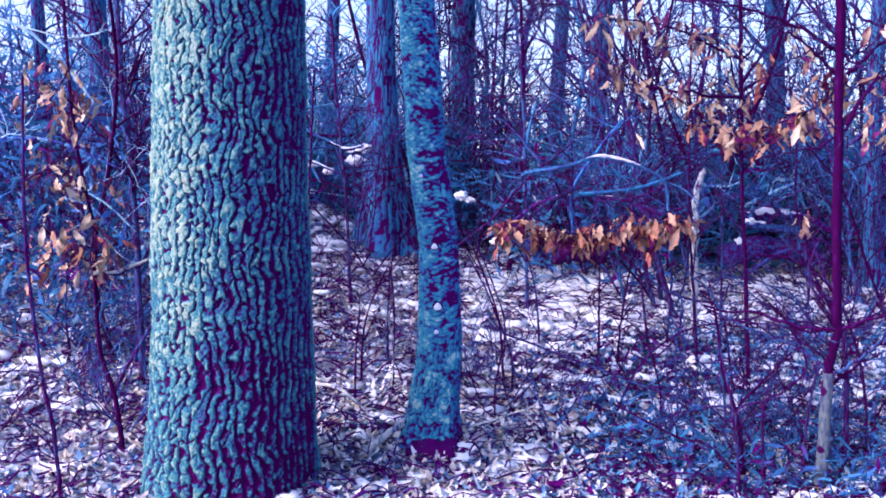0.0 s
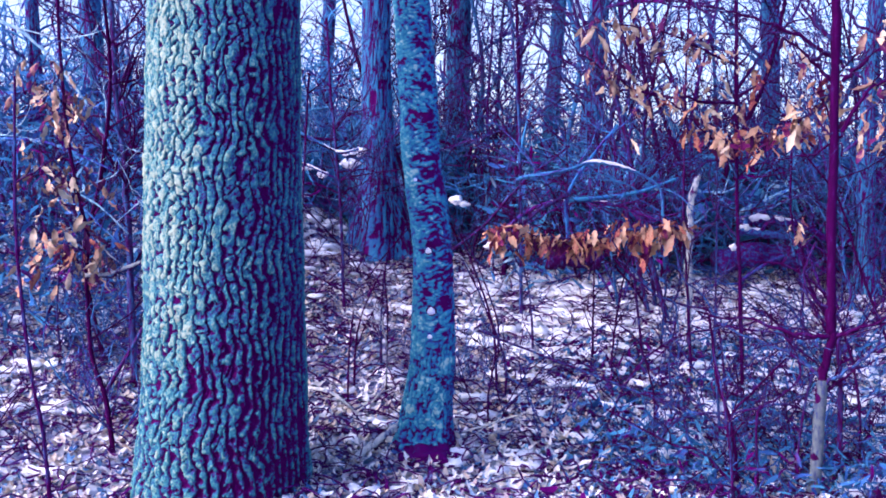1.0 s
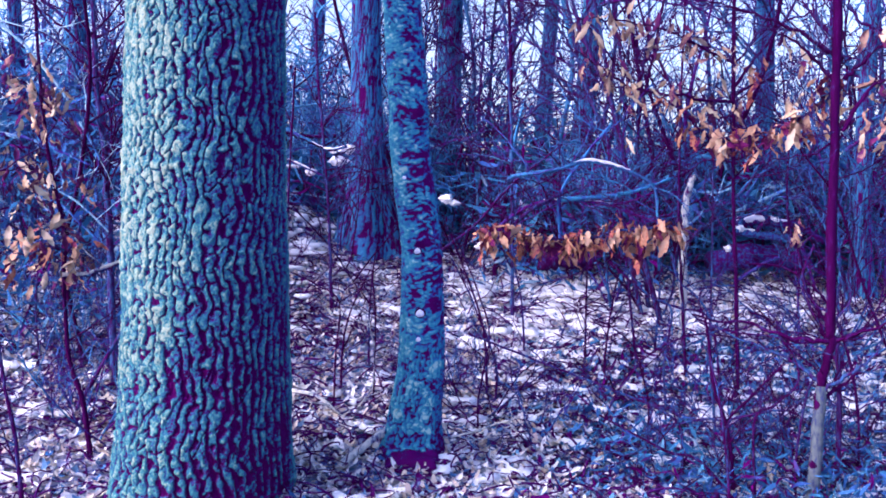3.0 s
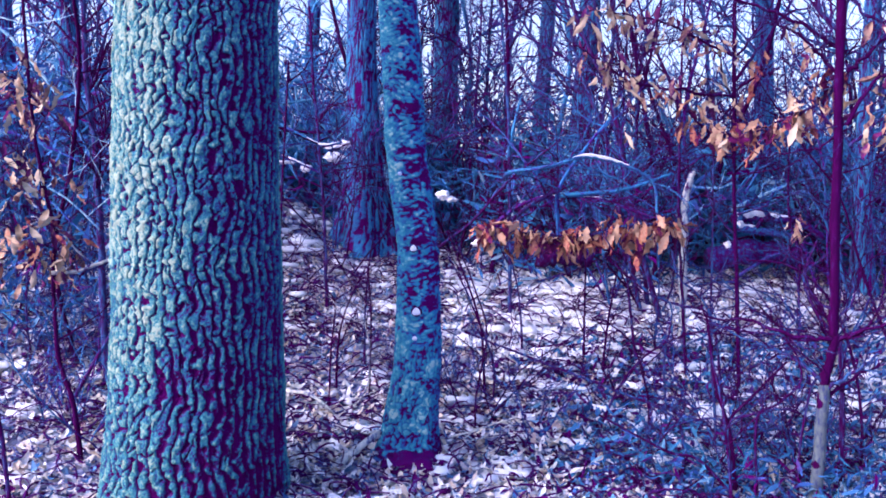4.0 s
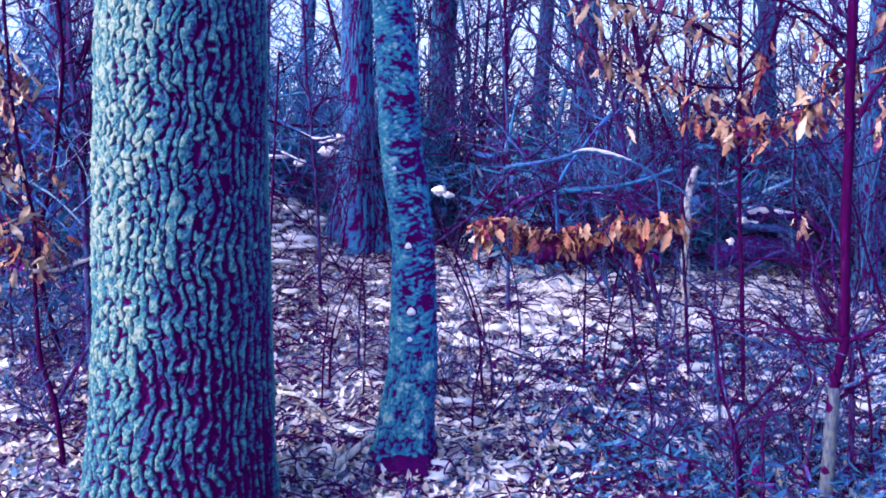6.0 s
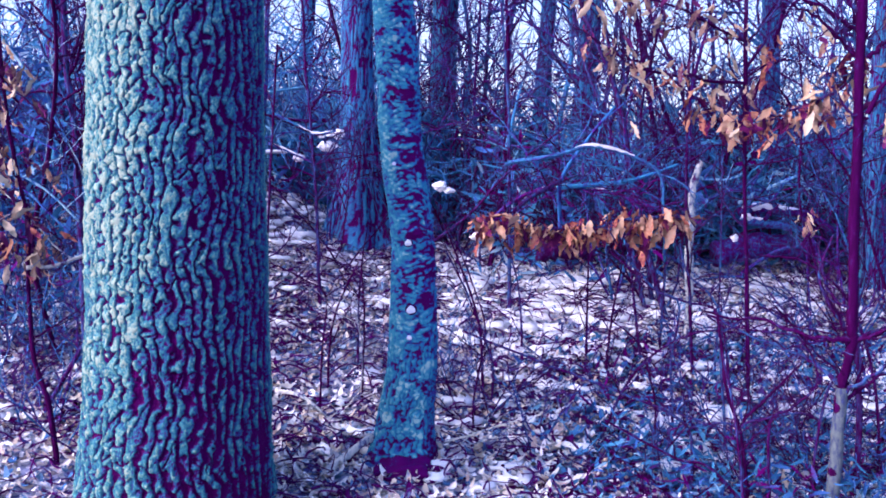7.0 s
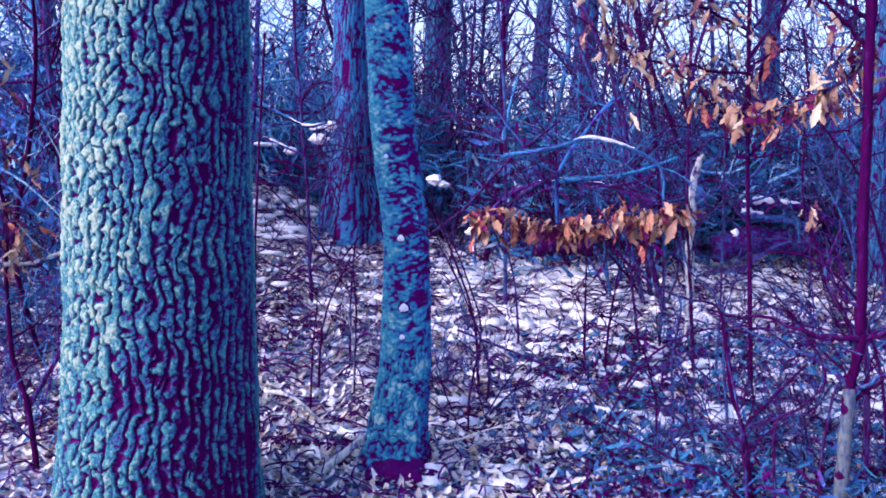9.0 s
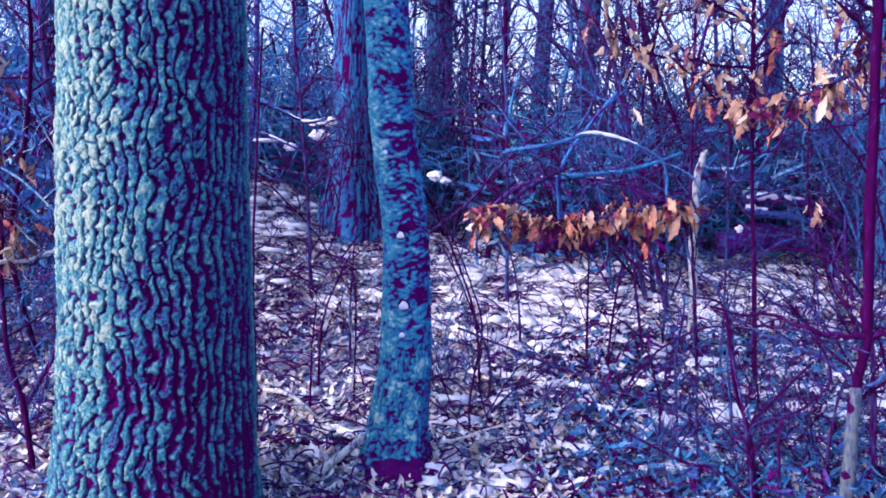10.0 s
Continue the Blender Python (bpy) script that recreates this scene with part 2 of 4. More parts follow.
def trunk_mesh(name, axis, radii, zs, around, bark, mat, parent, label=""):
    """A trunk along an axis (functions of height), its skin pushed in and out by the bark function."""
    th = np.arange(around) * 2 * np.pi / around
    t, z = np.meshgrid(th, zs)
    cx, cy = axis(z)
    push, relief = bark(t, z)
    r = radii(t, z) + push
    verts = np.stack([cx + r * np.cos(t), cy + r * np.sin(t), z], -1).reshape(-1, 3)
    i, j = np.meshgrid(np.arange(len(zs) - 1), np.arange(around), indexing="ij")
    k = (j + 1) % around
    quads = np.stack([i * around + j, i * around + k, (i + 1) * around + k, (i + 1) * around + j], -1).reshape(-1, 4)
    return link_mesh(name, verts, quads, mat, parent, label, relief)


def step(a, b, x):
    s = np.clip((x - a) / (b - a), 0, 1)
    return s * s * (3 - 2 * s)


def oak():
    x0, y0, _ = (-1.12, 5.00, 1.27)
    base = (x0, y0, float(height(x0, y0)) - 0.12)
    ob = thing("oak_tree", base, "massive oak with deeply plated pale blue-grey bark", "tree")

    def bark(t, z):
        a = t / (2 * np.pi)
        n1, n2, n3 = value_noise(a * 13, z / 0.22, 13, 1) - 0.5, value_noise(a * 34, z / 0.075, 34, 2) - 0.5, value_noise(a * 110, z / 0.024, 110, 4) - 0.5
        n0, n4 = value_noise(a * 5, z / 0.6, 5, 11) - 0.5, value_noise(a * 260, z / 0.011, 260, 12) - 0.5
        # shade painted on the right side and towards the foot: wider furrows, lower tone
        shaded = 1.15 * np.exp(-(((t - 6.0) / 0.95) ** 2)) + 0.5 * (1 - step(0.3, 1.6, z + 0.8 * n1))
        # long wandering furrows part the bark into ridges; short cracks break the ridges into blocks
        cols = 48
        u = a * cols + 1.4 * n1 + 0.8 * n2 + 0.5 * n3
        col = np.floor(u).astype(int) % cols
        fu = u - np.floor(u)
        rng = np.random.default_rng(3)
        start, tall, tilt = rng.uniform(0, 1, cols), rng.uniform(0.06, 0.14, cols), rng.uniform(-1.3, 1.3, cols)
        v = z / tall[col] + 7 * start[col] + tilt[col] * fu + 1.5 * n1 + 0.9 * n2 + 0.3 * n3
        row = np.floor(v).astype(int)
        chance = rng.uniform(0, 1, (cols, 400))
        own, above = chance[col, row % 400], chance[col, (row + 1) % 400]
        fv = v - row
        side_gap = np.minimum(fu, 1 - fu) + 0.09 * n3
        joined = np.where(fu < 0.5, 1, 0) * step(0.1, 0.25, n2) * step(0.0, 0.2, -n1)
        furrow = np.maximum(step(0.03 + 0.11 * shaded, 0.14 + 0.17 * shaded, side_gap + 0.2 * shaded * n2), 0.8 * joined)
        end_gap = np.where(fv > 0.5, 1 - fv, fv) * tall[col] + 0.007 * n3
        held = np.where(fv > 0.5, above, own) > 0.5
        crack = np.maximum(step(0.001, 0.010, end_gap + 0.004 * n4), (0.55 + 0.45 * step(0.3, 0.6, fu + n2)) * held)
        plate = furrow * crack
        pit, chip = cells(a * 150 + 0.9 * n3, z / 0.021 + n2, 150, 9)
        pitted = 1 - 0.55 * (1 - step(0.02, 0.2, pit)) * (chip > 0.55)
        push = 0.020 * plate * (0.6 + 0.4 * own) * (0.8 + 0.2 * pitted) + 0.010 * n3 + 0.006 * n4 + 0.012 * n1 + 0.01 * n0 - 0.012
        # grey-green lichen tint, also painting light onto the sunward side, in ragged patches
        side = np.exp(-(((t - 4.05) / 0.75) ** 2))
        lit_lichen = step(0.45, 0.8, 0.8 * side + 0.5 * (n1 + 0.5) * side + 0.35 * n2 + 0.25 * n3) * (0.45 + 0.55 * step(0.3, 1.2, z))
        tone = 0.31 + 0.15 * own + 0.12 * chip + 0.25 * lit_lichen - 0.12 * shaded * own - 0.05 * shaded
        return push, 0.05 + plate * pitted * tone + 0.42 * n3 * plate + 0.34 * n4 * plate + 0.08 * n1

    def radii(t, z):
        flare = 0.06 * np.exp(-np.clip(z, 0, 9) / 0.25) * (0.5 - 0.3 * np.cos(t) + 0.3 * np.sin(5 * t + 0.7)) + 0.055 * np.exp(-z / 0.9) * (0.8 - 0.1 * np.cos(t))
        return np.clip(0.41 - 0.012 * z, 0.15, 1) + flare

    zs = np.concatenate([np.arange(0, 3.0, 0.0052), np.linspace(3.13, 8.5, 60)])
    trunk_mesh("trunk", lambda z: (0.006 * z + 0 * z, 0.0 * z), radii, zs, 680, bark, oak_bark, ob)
    rng = np.random.default_rng(5)
    for n in range(9):
        bag, a = Bag(), n * 2.4 + rng.uniform(-0.4, 0.4)
        z = 4.6 + 0.42 * n
        sprout(bag, (0.2 * math.cos(a), 0.2 * math.sin(a), z), (math.cos(a), math.sin(a), 0.55), rng.uniform(2.2, 3.4), 0.11, 2, rng, 0.08, (4, 7), 6)
        bag.build("limb", blue_bark, ob)
    return ob


oak()


def birch():
    x0, y0, _ = (-0.06, 5.65, 0.01)
    zb = float(height(x0, y0)) - 0.06
    ob = thing("birch_tree", (x0, y0, zb), "slender leaning birch with dark horizontal bark bands and a swollen foot", "tree")
    line = [(-0.06, 5.65, 0.01), (-0.05, 5.65, 0.30), (-0.02, 5.65, 0.56), (-0.02, 5.65, 0.88), (-0.02, 5.65, 1.23), (-0.06, 5.66, 1.51), (-0.10, 5.68, 1.82), (-0.12, 5.70, 2.14), (-0.15, 5.72, 2.60)]
    lz, lx = [p[2] - zb for p in line], [p[0] - x0 for p in line]
    lx += [lx[-1] - 0.12, lx[-1] - 0.2]
    lz += [4.0, 7.5]

    def axis(z):
        c = np.interp(z, lz, lx)
        k = np.ones(9) / 9
        col = np.convolve(np.pad(c[:, 0], 4, mode="edge"), k, "valid")
        return col[:, None] + 0 * z, 0.03 * z

    def bark(t, z):
        a = t / (2 * np.pi)
        n1, n2, n3 = value_noise(a * 5, z / 0.16, 5, 5) - 0.5, value_noise(a * 14, z / 0.05, 14, 6) - 0.5, value_noise(a * 40, z / 0.012, 40, 7) - 0.5
        deep, own = cells(a * 11 + 1.2 * n1 + n2, z / 0.024 + 3 * n1 + 1.4 * n2, 11, 14)
        d2, own2 = cells(a * 27 + 1.2 * n2 + 0.7 * n3, z / 0.15 + 1.5 * n1 + 1.2 * n2, 27, 15)
        upper = step(0.5, 1.0, z + 0.5 * n1)
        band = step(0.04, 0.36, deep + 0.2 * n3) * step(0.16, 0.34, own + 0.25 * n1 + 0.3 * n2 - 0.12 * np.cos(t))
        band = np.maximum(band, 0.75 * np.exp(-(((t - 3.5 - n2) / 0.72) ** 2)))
        plate = step(0.02, 0.27, d2)
        d3, own3 = cells(a * 36 + 1.0 * n1 + 0.8 * n2, z / 0.2 + n1, 36, 16)
        n4 = value_noise(a * 11, z / 0.055, 11, 17)
        # right side: streaked bark, toned down to carry the trunk's shade
        shade_side = step(0.5, 0.8, np.cos(t) + 0.5 * n1 + 0.3 * n2) * (0.75 - 0.35 * upper)
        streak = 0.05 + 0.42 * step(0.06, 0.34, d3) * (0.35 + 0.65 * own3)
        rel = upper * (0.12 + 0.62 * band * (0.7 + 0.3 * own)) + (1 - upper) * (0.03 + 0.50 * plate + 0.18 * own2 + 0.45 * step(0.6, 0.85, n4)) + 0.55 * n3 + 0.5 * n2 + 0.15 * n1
        rel = rel * (1 - shade_side) + shade_side * (streak + 0.2 * n3 + 0.2 * n2)
        knot = np.exp(-(((z - 2.02) / 0.07) ** 2 + ((t - 5.15) / 0.35) ** 2)) + 0.8 * np.exp(-(((z - 1.3) / 0.03) ** 2 + ((t - 4.8) / 0.5) ** 2))
        # bark colour drops to dark near the ground, painting shade at the foot
        foot_shade = 1 - step(0.03, 0.13, z + 0.22 * n2 + 0.16 * n3 - 0.07 * np.cos(t))
        rel = rel * (1 - foot_shade) + 0.05 * foot_shade
        return 0.007 * band * upper + 0.010 * plate * (1 - upper) + 0.01 * n1 + 0.006 * n4 * (1 - upper) + 0.025 * knot, rel - 0.6 * knot

    def radii(t, z):
        lobe = 0.55 + 1.3 * np.exp(-((t - 3.5) / 0.6) ** 2) + 0.2 * np.sin(5 * t)
        return np.clip(0.126 - 0.008 * z, 0.04, 1) + 0.085 * np.exp(-z / 0.15) * lobe + 0.012 * np.exp(-z / 0.6)

    zs = np.concatenate([np.arange(0, 2.9, 0.006), np.linspace(2.93, 7.5, 50)])
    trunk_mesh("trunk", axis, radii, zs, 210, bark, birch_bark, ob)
    rng = np.random.default_rng(6)
    for n in range(7):
        bag, a = Bag(), n * 2.4
        sprout(bag, (np.interp(3.6 + 0.5 * n, lz, lx), 0.1, 3.6 + 0.5 * n), (math.cos(a), math.sin(a), 0.7), 1.8, 0.045, 2, rng, 0.1, (4, 7))
        bag.build("limb", blue_bark, ob)
    # low root lump whose dark colour paints the shadowed hollow under the trunk
    bm = bmesh.new()
    bmesh.ops.create_icosphere(bm, subdivisions=4, radius=1)
    for v in bm.verts:
        k = 1 + 0.3 * noise.noise(v.co * 2.2) + 0.16 * noise.noise(v.co * 6) + 0.07 * noise.noise(v.co * 15)
        v.co = Vector((v.co.x * 0.19, v.co.y * 0.14, v.co.z * 0.085)) * k
    for f in bm.faces:
        f.smooth = True
    me = bpy.data.meshes.new("root_collar")
    bm.to_mesh(me)
    bm.free()
    me.materials.append(collar_bark)
    collar = new("root_collar", me)
    collar.parent, collar.location = ob, (0.0, -0.16, 0.035)
    tagged(collar, "root collar coloured dark as the shadowed hollow at the foot")
    for p, s in (((-0.05, 5.51, 1.25), 0.017), ((-0.03, 5.50, 0.90), 0.022), ((-0.04, 5.50, 0.75), 0.013), ((-0.13, 5.55, 1.66), 0.01)):
        bm = bmesh.new()
        bmesh.ops.create_icosphere(bm, subdivisions=2, radius=s)
        for v in bm.verts:
            v.co = Vector((v.co.x * 1.1, v.co.y * 0.7, v.co.z)) * (1 + 0.15 * math.sin(190 * v.co.x + 120 * v.co.z))
        me = bpy.data.meshes.new("snow_dab")
        bm.to_mesh(me)
        bm.free()
        me.materials.append(snow_skin)
        dab = new("snow_dab", me)
        dab.parent, dab.location = ob, Vector(p) - Vector((x0, y0, zb))
        tagged(dab, "round dab of white snow")
        if s > 0.015:
            a = np.linspace(0, 2 * np.pi, 15)
            ring = Bag()
            ring.tube(np.stack([1.25 * s * np.cos(a), 0.004 + 0 * a, 1.05 * s * np.sin(a)], -1) + np.array(dab.location), 0.005 + 0.0015 * np.sin(3 * a), 6)
            ring.build("knot_rim", twig_bark, ob, "dark rim of a healed branch knot")
    return ob


birch()


# ---- trees standing further back ----
def back_tree(x, y, r, top, lean, seed, label, mat, spread=0.95):
    base = on_ground(x, y, -0.05)
    ob = thing("forest_tree", base, label, "tree", "trees behind")

    def bark(t, z):
        a = t / (2 * np.pi)
        n1, n2 = value_noise(a * 7, z / 0.3, 7, seed) - 0.5, value_noise(a * 20, z / 0.1, 20, seed + 1) - 0.5
        deep, own = cells(a * 34 + n1 + 1.2 * n2, z / 0.26 + 2 * n1 + n2, 34, seed)
        plate = step(0.04, 0.3, deep + 0.2 * n2)
        return 0.014 * plate * min(1, r / 0.15) + 0.02 * r * n1, 0.14 + plate * (0.38 + 0.3 * own) + 0.12 * n1 + 0.2 * n2

    def radii(t, z):
        return np.clip(r * (1 - 0.5 * z / top), 0.02, 1) + r * spread * np.exp(-z / (2.2 * r + 0.1)) * (1 + 0.3 * np.sin(4 * t + seed))

    zs = np.concatenate([np.arange(0, 3.6, 0.03), np.linspace(3.7, top, 24)])
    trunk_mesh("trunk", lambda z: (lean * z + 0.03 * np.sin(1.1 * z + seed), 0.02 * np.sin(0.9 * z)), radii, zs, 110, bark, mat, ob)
    rng = np.random.default_rng(seed)
    for n in range(12):
        z = rng.uniform(1.7, top * 0.95)
        a = rng.uniform(0, 6.28)
        bag = Bag()
        sprout(bag, (lean * z, 0, z), (math.cos(a), math.sin(a), rng.uniform(0.2, 0.9)), rng.uniform(0.8, 2.0), min(0.03, 0.2 * r), 2, rng, 0.05, (3, 6))
        bag.build("branch", blue_bark, ob)
    return ob


back_bark = relief_bark("back_bark", [(0.0, INK), (0.34, INK), (0.41, (0.06, 0.03, 0.2)), (0.50, (0.045, 0.13, 0.32)), (0.72, (0.045, 0.22, 0.40)), (0.95, (0.10, 0.32, 0.46))], 30, 0.8)
for p, r, top, lean, seed, label in (
    ((-0.62, 10.00, 0.92), 0.155, 9, 0.0, 21, "dark furrowed oak with a spreading base behind the birch"),
    ((0.28, 11.60, 1.75), 0.15, 8, -0.01, 22, "blue-grey tree trunk in the wood"),
    ((1.29, 11.20, 1.75), 0.09, 8, 0.03, 23, "narrow blue trunk with bare branches"),
    ((1.60, 10.60, 1.57), 0.12, 7, 0.05, 24, "dark trunk wrapped in bare twigs"),
    ((4.21, 12.20, 1.79), 0.12, 8, 0.0, 25, "blue trunk among bare twigs"),
    ((-3.92, 11.00, 1.52), 0.13, 8, -0.02, 26, "blue trunk behind bare saplings"),
    ((-3.90, 9.50, 1.52), 0.07, 7, -0.03, 27, "thin blue trunk behind bare saplings"),
    ((4.07, 9.00, 1.60), 0.08, 7, 0.01, 28, "blue trunk behind a dark sapling"),
    ((-1.61, 13.50, 1.53), 0.1, 8, 0.02, 29, "pale far trunk against the sky"),
):
    back_tree(p[0], p[1], r, top, lean, seed, label, back_bark, 1.7 if seed == 21 else 0.95)


# ---- saplings with drawn stems ----
def sapling(name, line, r0, r1, branches, label, mat, seed, twigs=10, twig_len=0.5, category="sapling", stem_label="", group="saplings"):
    """line: the stem's course in the world; branches: courses of the main branches with their radius."""
    rng = np.random.default_rng(seed)
    base = np.array(line[0], float)
    base[2] = float(height(base[0], base[1])) - 0.03
    ob = thing(name, tuple(base), label, category, group)
    pts = [base] + [np.array(p, float) for p in line[1:]] if line[0][2] <= base[2] + 0.05 else [base] + [np.array(p, float) for p in line]
    pts = smooth_line(pts, 6, r0 * 0.12, rng) - base
    bag = Bag()
    bag.tube(pts, np.linspace(r0, r1, len(pts)) * (1 + 0.08 * rng.normal(0, 1, len(pts))), 8)
    bag.build("stem", mat, ob, stem_label)
    made = []
    for course, r in branches:
        bag, twig_bags = Bag(), []
        c = smooth_line(np.array(course, float), 5, 0.006, rng) - base
        bag.tube(c, np.linspace(r, r * 0.35, len(c)), 5)
        for i in range(1, len(c) - 1):
            if rng.uniform() < 0.38:
                w = c[i + 1] - c[i - 1]
                w = w / np.linalg.norm(w) + rng.normal(0, 0.6, 3)
                twig_bags.append(Bag())
                sprout(twig_bags[-1], c[i], w, rng.uniform(0.12, 0.4), r * 0.35, 1, rng, 0.05, (2, 4))
        made.append(bag.build("branch", mat, ob))
        for b in twig_bags:
            b.build("twig", mat, made[-1])
    for _ in range(twigs):
        i = rng.integers(len(pts) // 4, len(pts) - 1)
        a = rng.uniform(0, 6.28)
        bag = Bag()
        sprout(bag, pts[i], (math.cos(a), 0.6 * math.sin(a), rng.uniform(0.3, 1.2)), twig_len * rng.uniform(0.6, 1.4), r1 * 0.5 + 0.002, 2, rng, 0.06, (2, 5))
        bag.build("branch", mat, ob)
    return ob, made


def leaf_mesh(name, mat, size, curl, seed):
    rng = np.random.default_rng(seed)
    rows = 9
    s = np.linspace(0, 1, rows)
    lobes = np.where(np.arange(rows) % 2, 1.06, 0.94)
    width = size * 0.17 * np.sin(np.pi * np.clip(s * 0.95 + 0.03, 0, 1)) ** 0.9 * lobes
    z = -size * s
    bend = curl * size * s**1.6 + 0.06 * size * np.sin(9 * s + seed)
    verts = []
    for k in range(rows):
        fold = width[k] * rng.uniform(-0.2, 1.3)
        width[k] *= rng.uniform(0.7, 1.25)
        verts += [(-width[k], bend[k] + fold, z[k]), (0, bend[k], z[k] - 0.004), (width[k], bend[k] + fold * rng.uniform(0.4, 1.2), z[k])]
    quads = []
    for k in range(rows - 1):
        quads += [(3 * k, 3 * k + 1, 3 * k + 4, 3 * k + 3), (3 * k + 1, 3 * k + 2, 3 * k + 5, 3 * k + 4)]
    ob = link_mesh(name, np.array(verts), np.array(quads), mat)
    me = ob.data
    bpy.data.objects.remove(ob)
    return me


DRY = [leaf_mesh("dry_leaf", dry_leaf, s, c, n) for n, (s, c) in enumerate(((0.14, 0.3), (0.11, -0.5), (0.155, 0.6), (0.10, 0.1)))]
TAN = [leaf_mesh("tan_leaf", tan_leaf, s, c, n + 9) for n, (s, c) in enumerate(((0.115, 0.3), (0.09, -0.5), (0.125, 0.5)))]


def hang_leaves(branch, base, course, count, meshes, spread, seed, scale=1.0):
    """Withered leaves hanging along a branch."""
    rng = np.random.default_rng(seed)
    c = smooth_line(np.array(course, float), 8)
    for _ in range(count):
        i = rng.integers(0, len(c) - 1)
        p = c[i] + (c[i + 1] - c[i]) * rng.uniform() + rng.normal(0, spread, 3)
        leaf = new("leaf", meshes[rng.integers(len(meshes))])
        leaf.parent = branch
        m = pose(*(p - np.array(base)), rng.normal(0, 26), rng.normal(0, 26), rng.uniform(0, 360))
        leaf.matrix_basis = m @ Matrix.Scale(scale * rng.uniform(0.7, 1.2), 4)


# dark sapling that forks low, with a pale foot
right_drape = [(2.24, 5.40, 2.22), (2.22, 5.60, 2.09), (2.08, 5.80, 1.99), (1.96, 6.00, 1.94), (1.79, 6.10, 1.94)]
ob, made = sapling(
    "forked_sapling",
    [(2.15, 5.30, -0.09), (2.15, 5.30, 0.02), (2.16, 5.30, 0.33), (2.17, 5.30, 0.56), (2.22, 5.30, 0.79), (2.21, 5.30, 0.91), (2.21, 5.33, 1.68), (2.21, 5.36, 2.56), (2.22, 5.40, 3.01)],
    0.027, 0.025,
    [
        ([(2.23, 5.30, 0.79), (2.08, 5.30, 0.80), (1.93, 5.35, 0.83), (1.81, 5.50, 0.87), (1.66, 5.50, 0.86), (1.51, 5.50, 0.91)], 0.015),
        ([(2.23, 5.30, 0.79), (2.31, 5.20, 0.85), (2.46, 5.10, 0.94)], 0.015),
        ([(2.17, 5.30, 0.56), (2.05, 5.35, 0.66), (1.87, 5.40, 0.74), (1.61, 5.50, 0.85)], 0.014),
        ([(2.17, 5.30, 0.52), (2.28, 5.25, 0.61), (2.40, 5.20, 0.72), (2.55, 5.20, 0.82)], 0.013),
        ([(2.21, 5.31, 0.95), (2.13, 5.30, 0.99), (2.06, 5.30, 1.10), (2.02, 5.30, 1.24)], 0.010),
        ([(2.22, 5.31, 0.90), (2.31, 5.30, 1.01), (2.29, 5.30, 1.18)], 0.009),
        ([(2.25, 5.36, 2.33), (2.09, 5.36, 2.42), (1.92, 5.36, 2.51), (1.65, 5.36, 2.6), (1.46, 5.36, 2.63)], 0.014),
        ([(2.23, 5.36, 2.2), (2.1, 5.36, 2.31), (2.02, 5.36, 2.4), (1.87, 5.36, 2.47)], 0.013),
        ([(2.25, 5.34, 2.22), (2.34, 5.34, 2.3), (2.42, 5.34, 2.38), (2.55, 5.34, 2.48)], 0.013),
        ([(2.25, 5.33, 1.94), (2.34, 5.33, 2.1), (2.44, 5.33, 2.21), (2.56, 5.33, 2.23)], 0.014),
        (right_drape, 0.010),
        ([(2.27, 5.33, 1.83), (2.38, 5.33, 1.93), (2.49, 5.33, 2.04), (2.59, 5.33, 2.11)], 0.011),
        ([(2.26, 5.36, 2.62), (2.37, 5.36, 2.51), (2.49, 5.36, 2.48), (2.59, 5.36, 2.46)], 0.011),
        ([(2.24, 5.34, 1.94), (2.15, 5.34, 1.95), (2.08, 5.34, 2.06), (2.02, 5.34, 2.16)], 0.009),
        ([(2.26, 5.34, 1.92), (2.2, 5.34, 1.88), (2.11, 5.34, 1.82), (1.93, 5.34, 1.79), (1.75, 5.34, 1.74)], 0.008),
    ],
    "dark young tree forking low above a pale scraped foot", twig_bark, 31, 2, 0.4)
base = ob.location[:]
hang_leaves(made[10], base, right_drape, 52, DRY, 0.045, 41, 0.9)
hang_leaves(made[10], base, right_drape, 36, TAN, 0.05, 61, 1.0)
hang_leaves(made[7], base, [(2.23, 5.36, 2.2), (2.1, 5.36, 2.31), (2.02, 5.36, 2.4), (1.87, 5.36, 2.47)], 7, TAN, 0.05, 42, 1.1)
hang_leaves(made[9], base, [(2.25, 5.33, 1.94), (2.34, 5.33, 2.1), (2.44, 5.33, 2.21), (2.56, 5.33, 2.23)], 12, TAN, 0.05, 43, 1.1)
hang_leaves(made[11], base, [(2.30, 5.33, 1.86), (2.38, 5.33, 1.93), (2.49, 5.33, 2.04)], 10, TAN, 0.05, 44, 0.95)
hang_leaves(made[12], base, [(2.37, 5.36, 2.51), (2.49, 5.36, 2.48)], 6, TAN, 0.04, 45, 1.0)
foot = Bag()
c = smooth_line([(2.14, 5.30, -0.09), (2.15, 5.30, 0.02), (2.16, 5.30, 0.21), (2.16, 5.30, 0.33), (2.17, 5.30, 0.45), (2.17, 5.30, 0.55)], 4) - np.array(base)
foot.tube(c, np.append(np.linspace(0.036, 0.031, len(c) - 1) * (1 + 0.05 * np.sin(np.arange(len(c) - 1) * 2.3)), 0.024), 9)
foot.build("bare_foot", grey_bark, ob, "pale grey scraped lower stem")

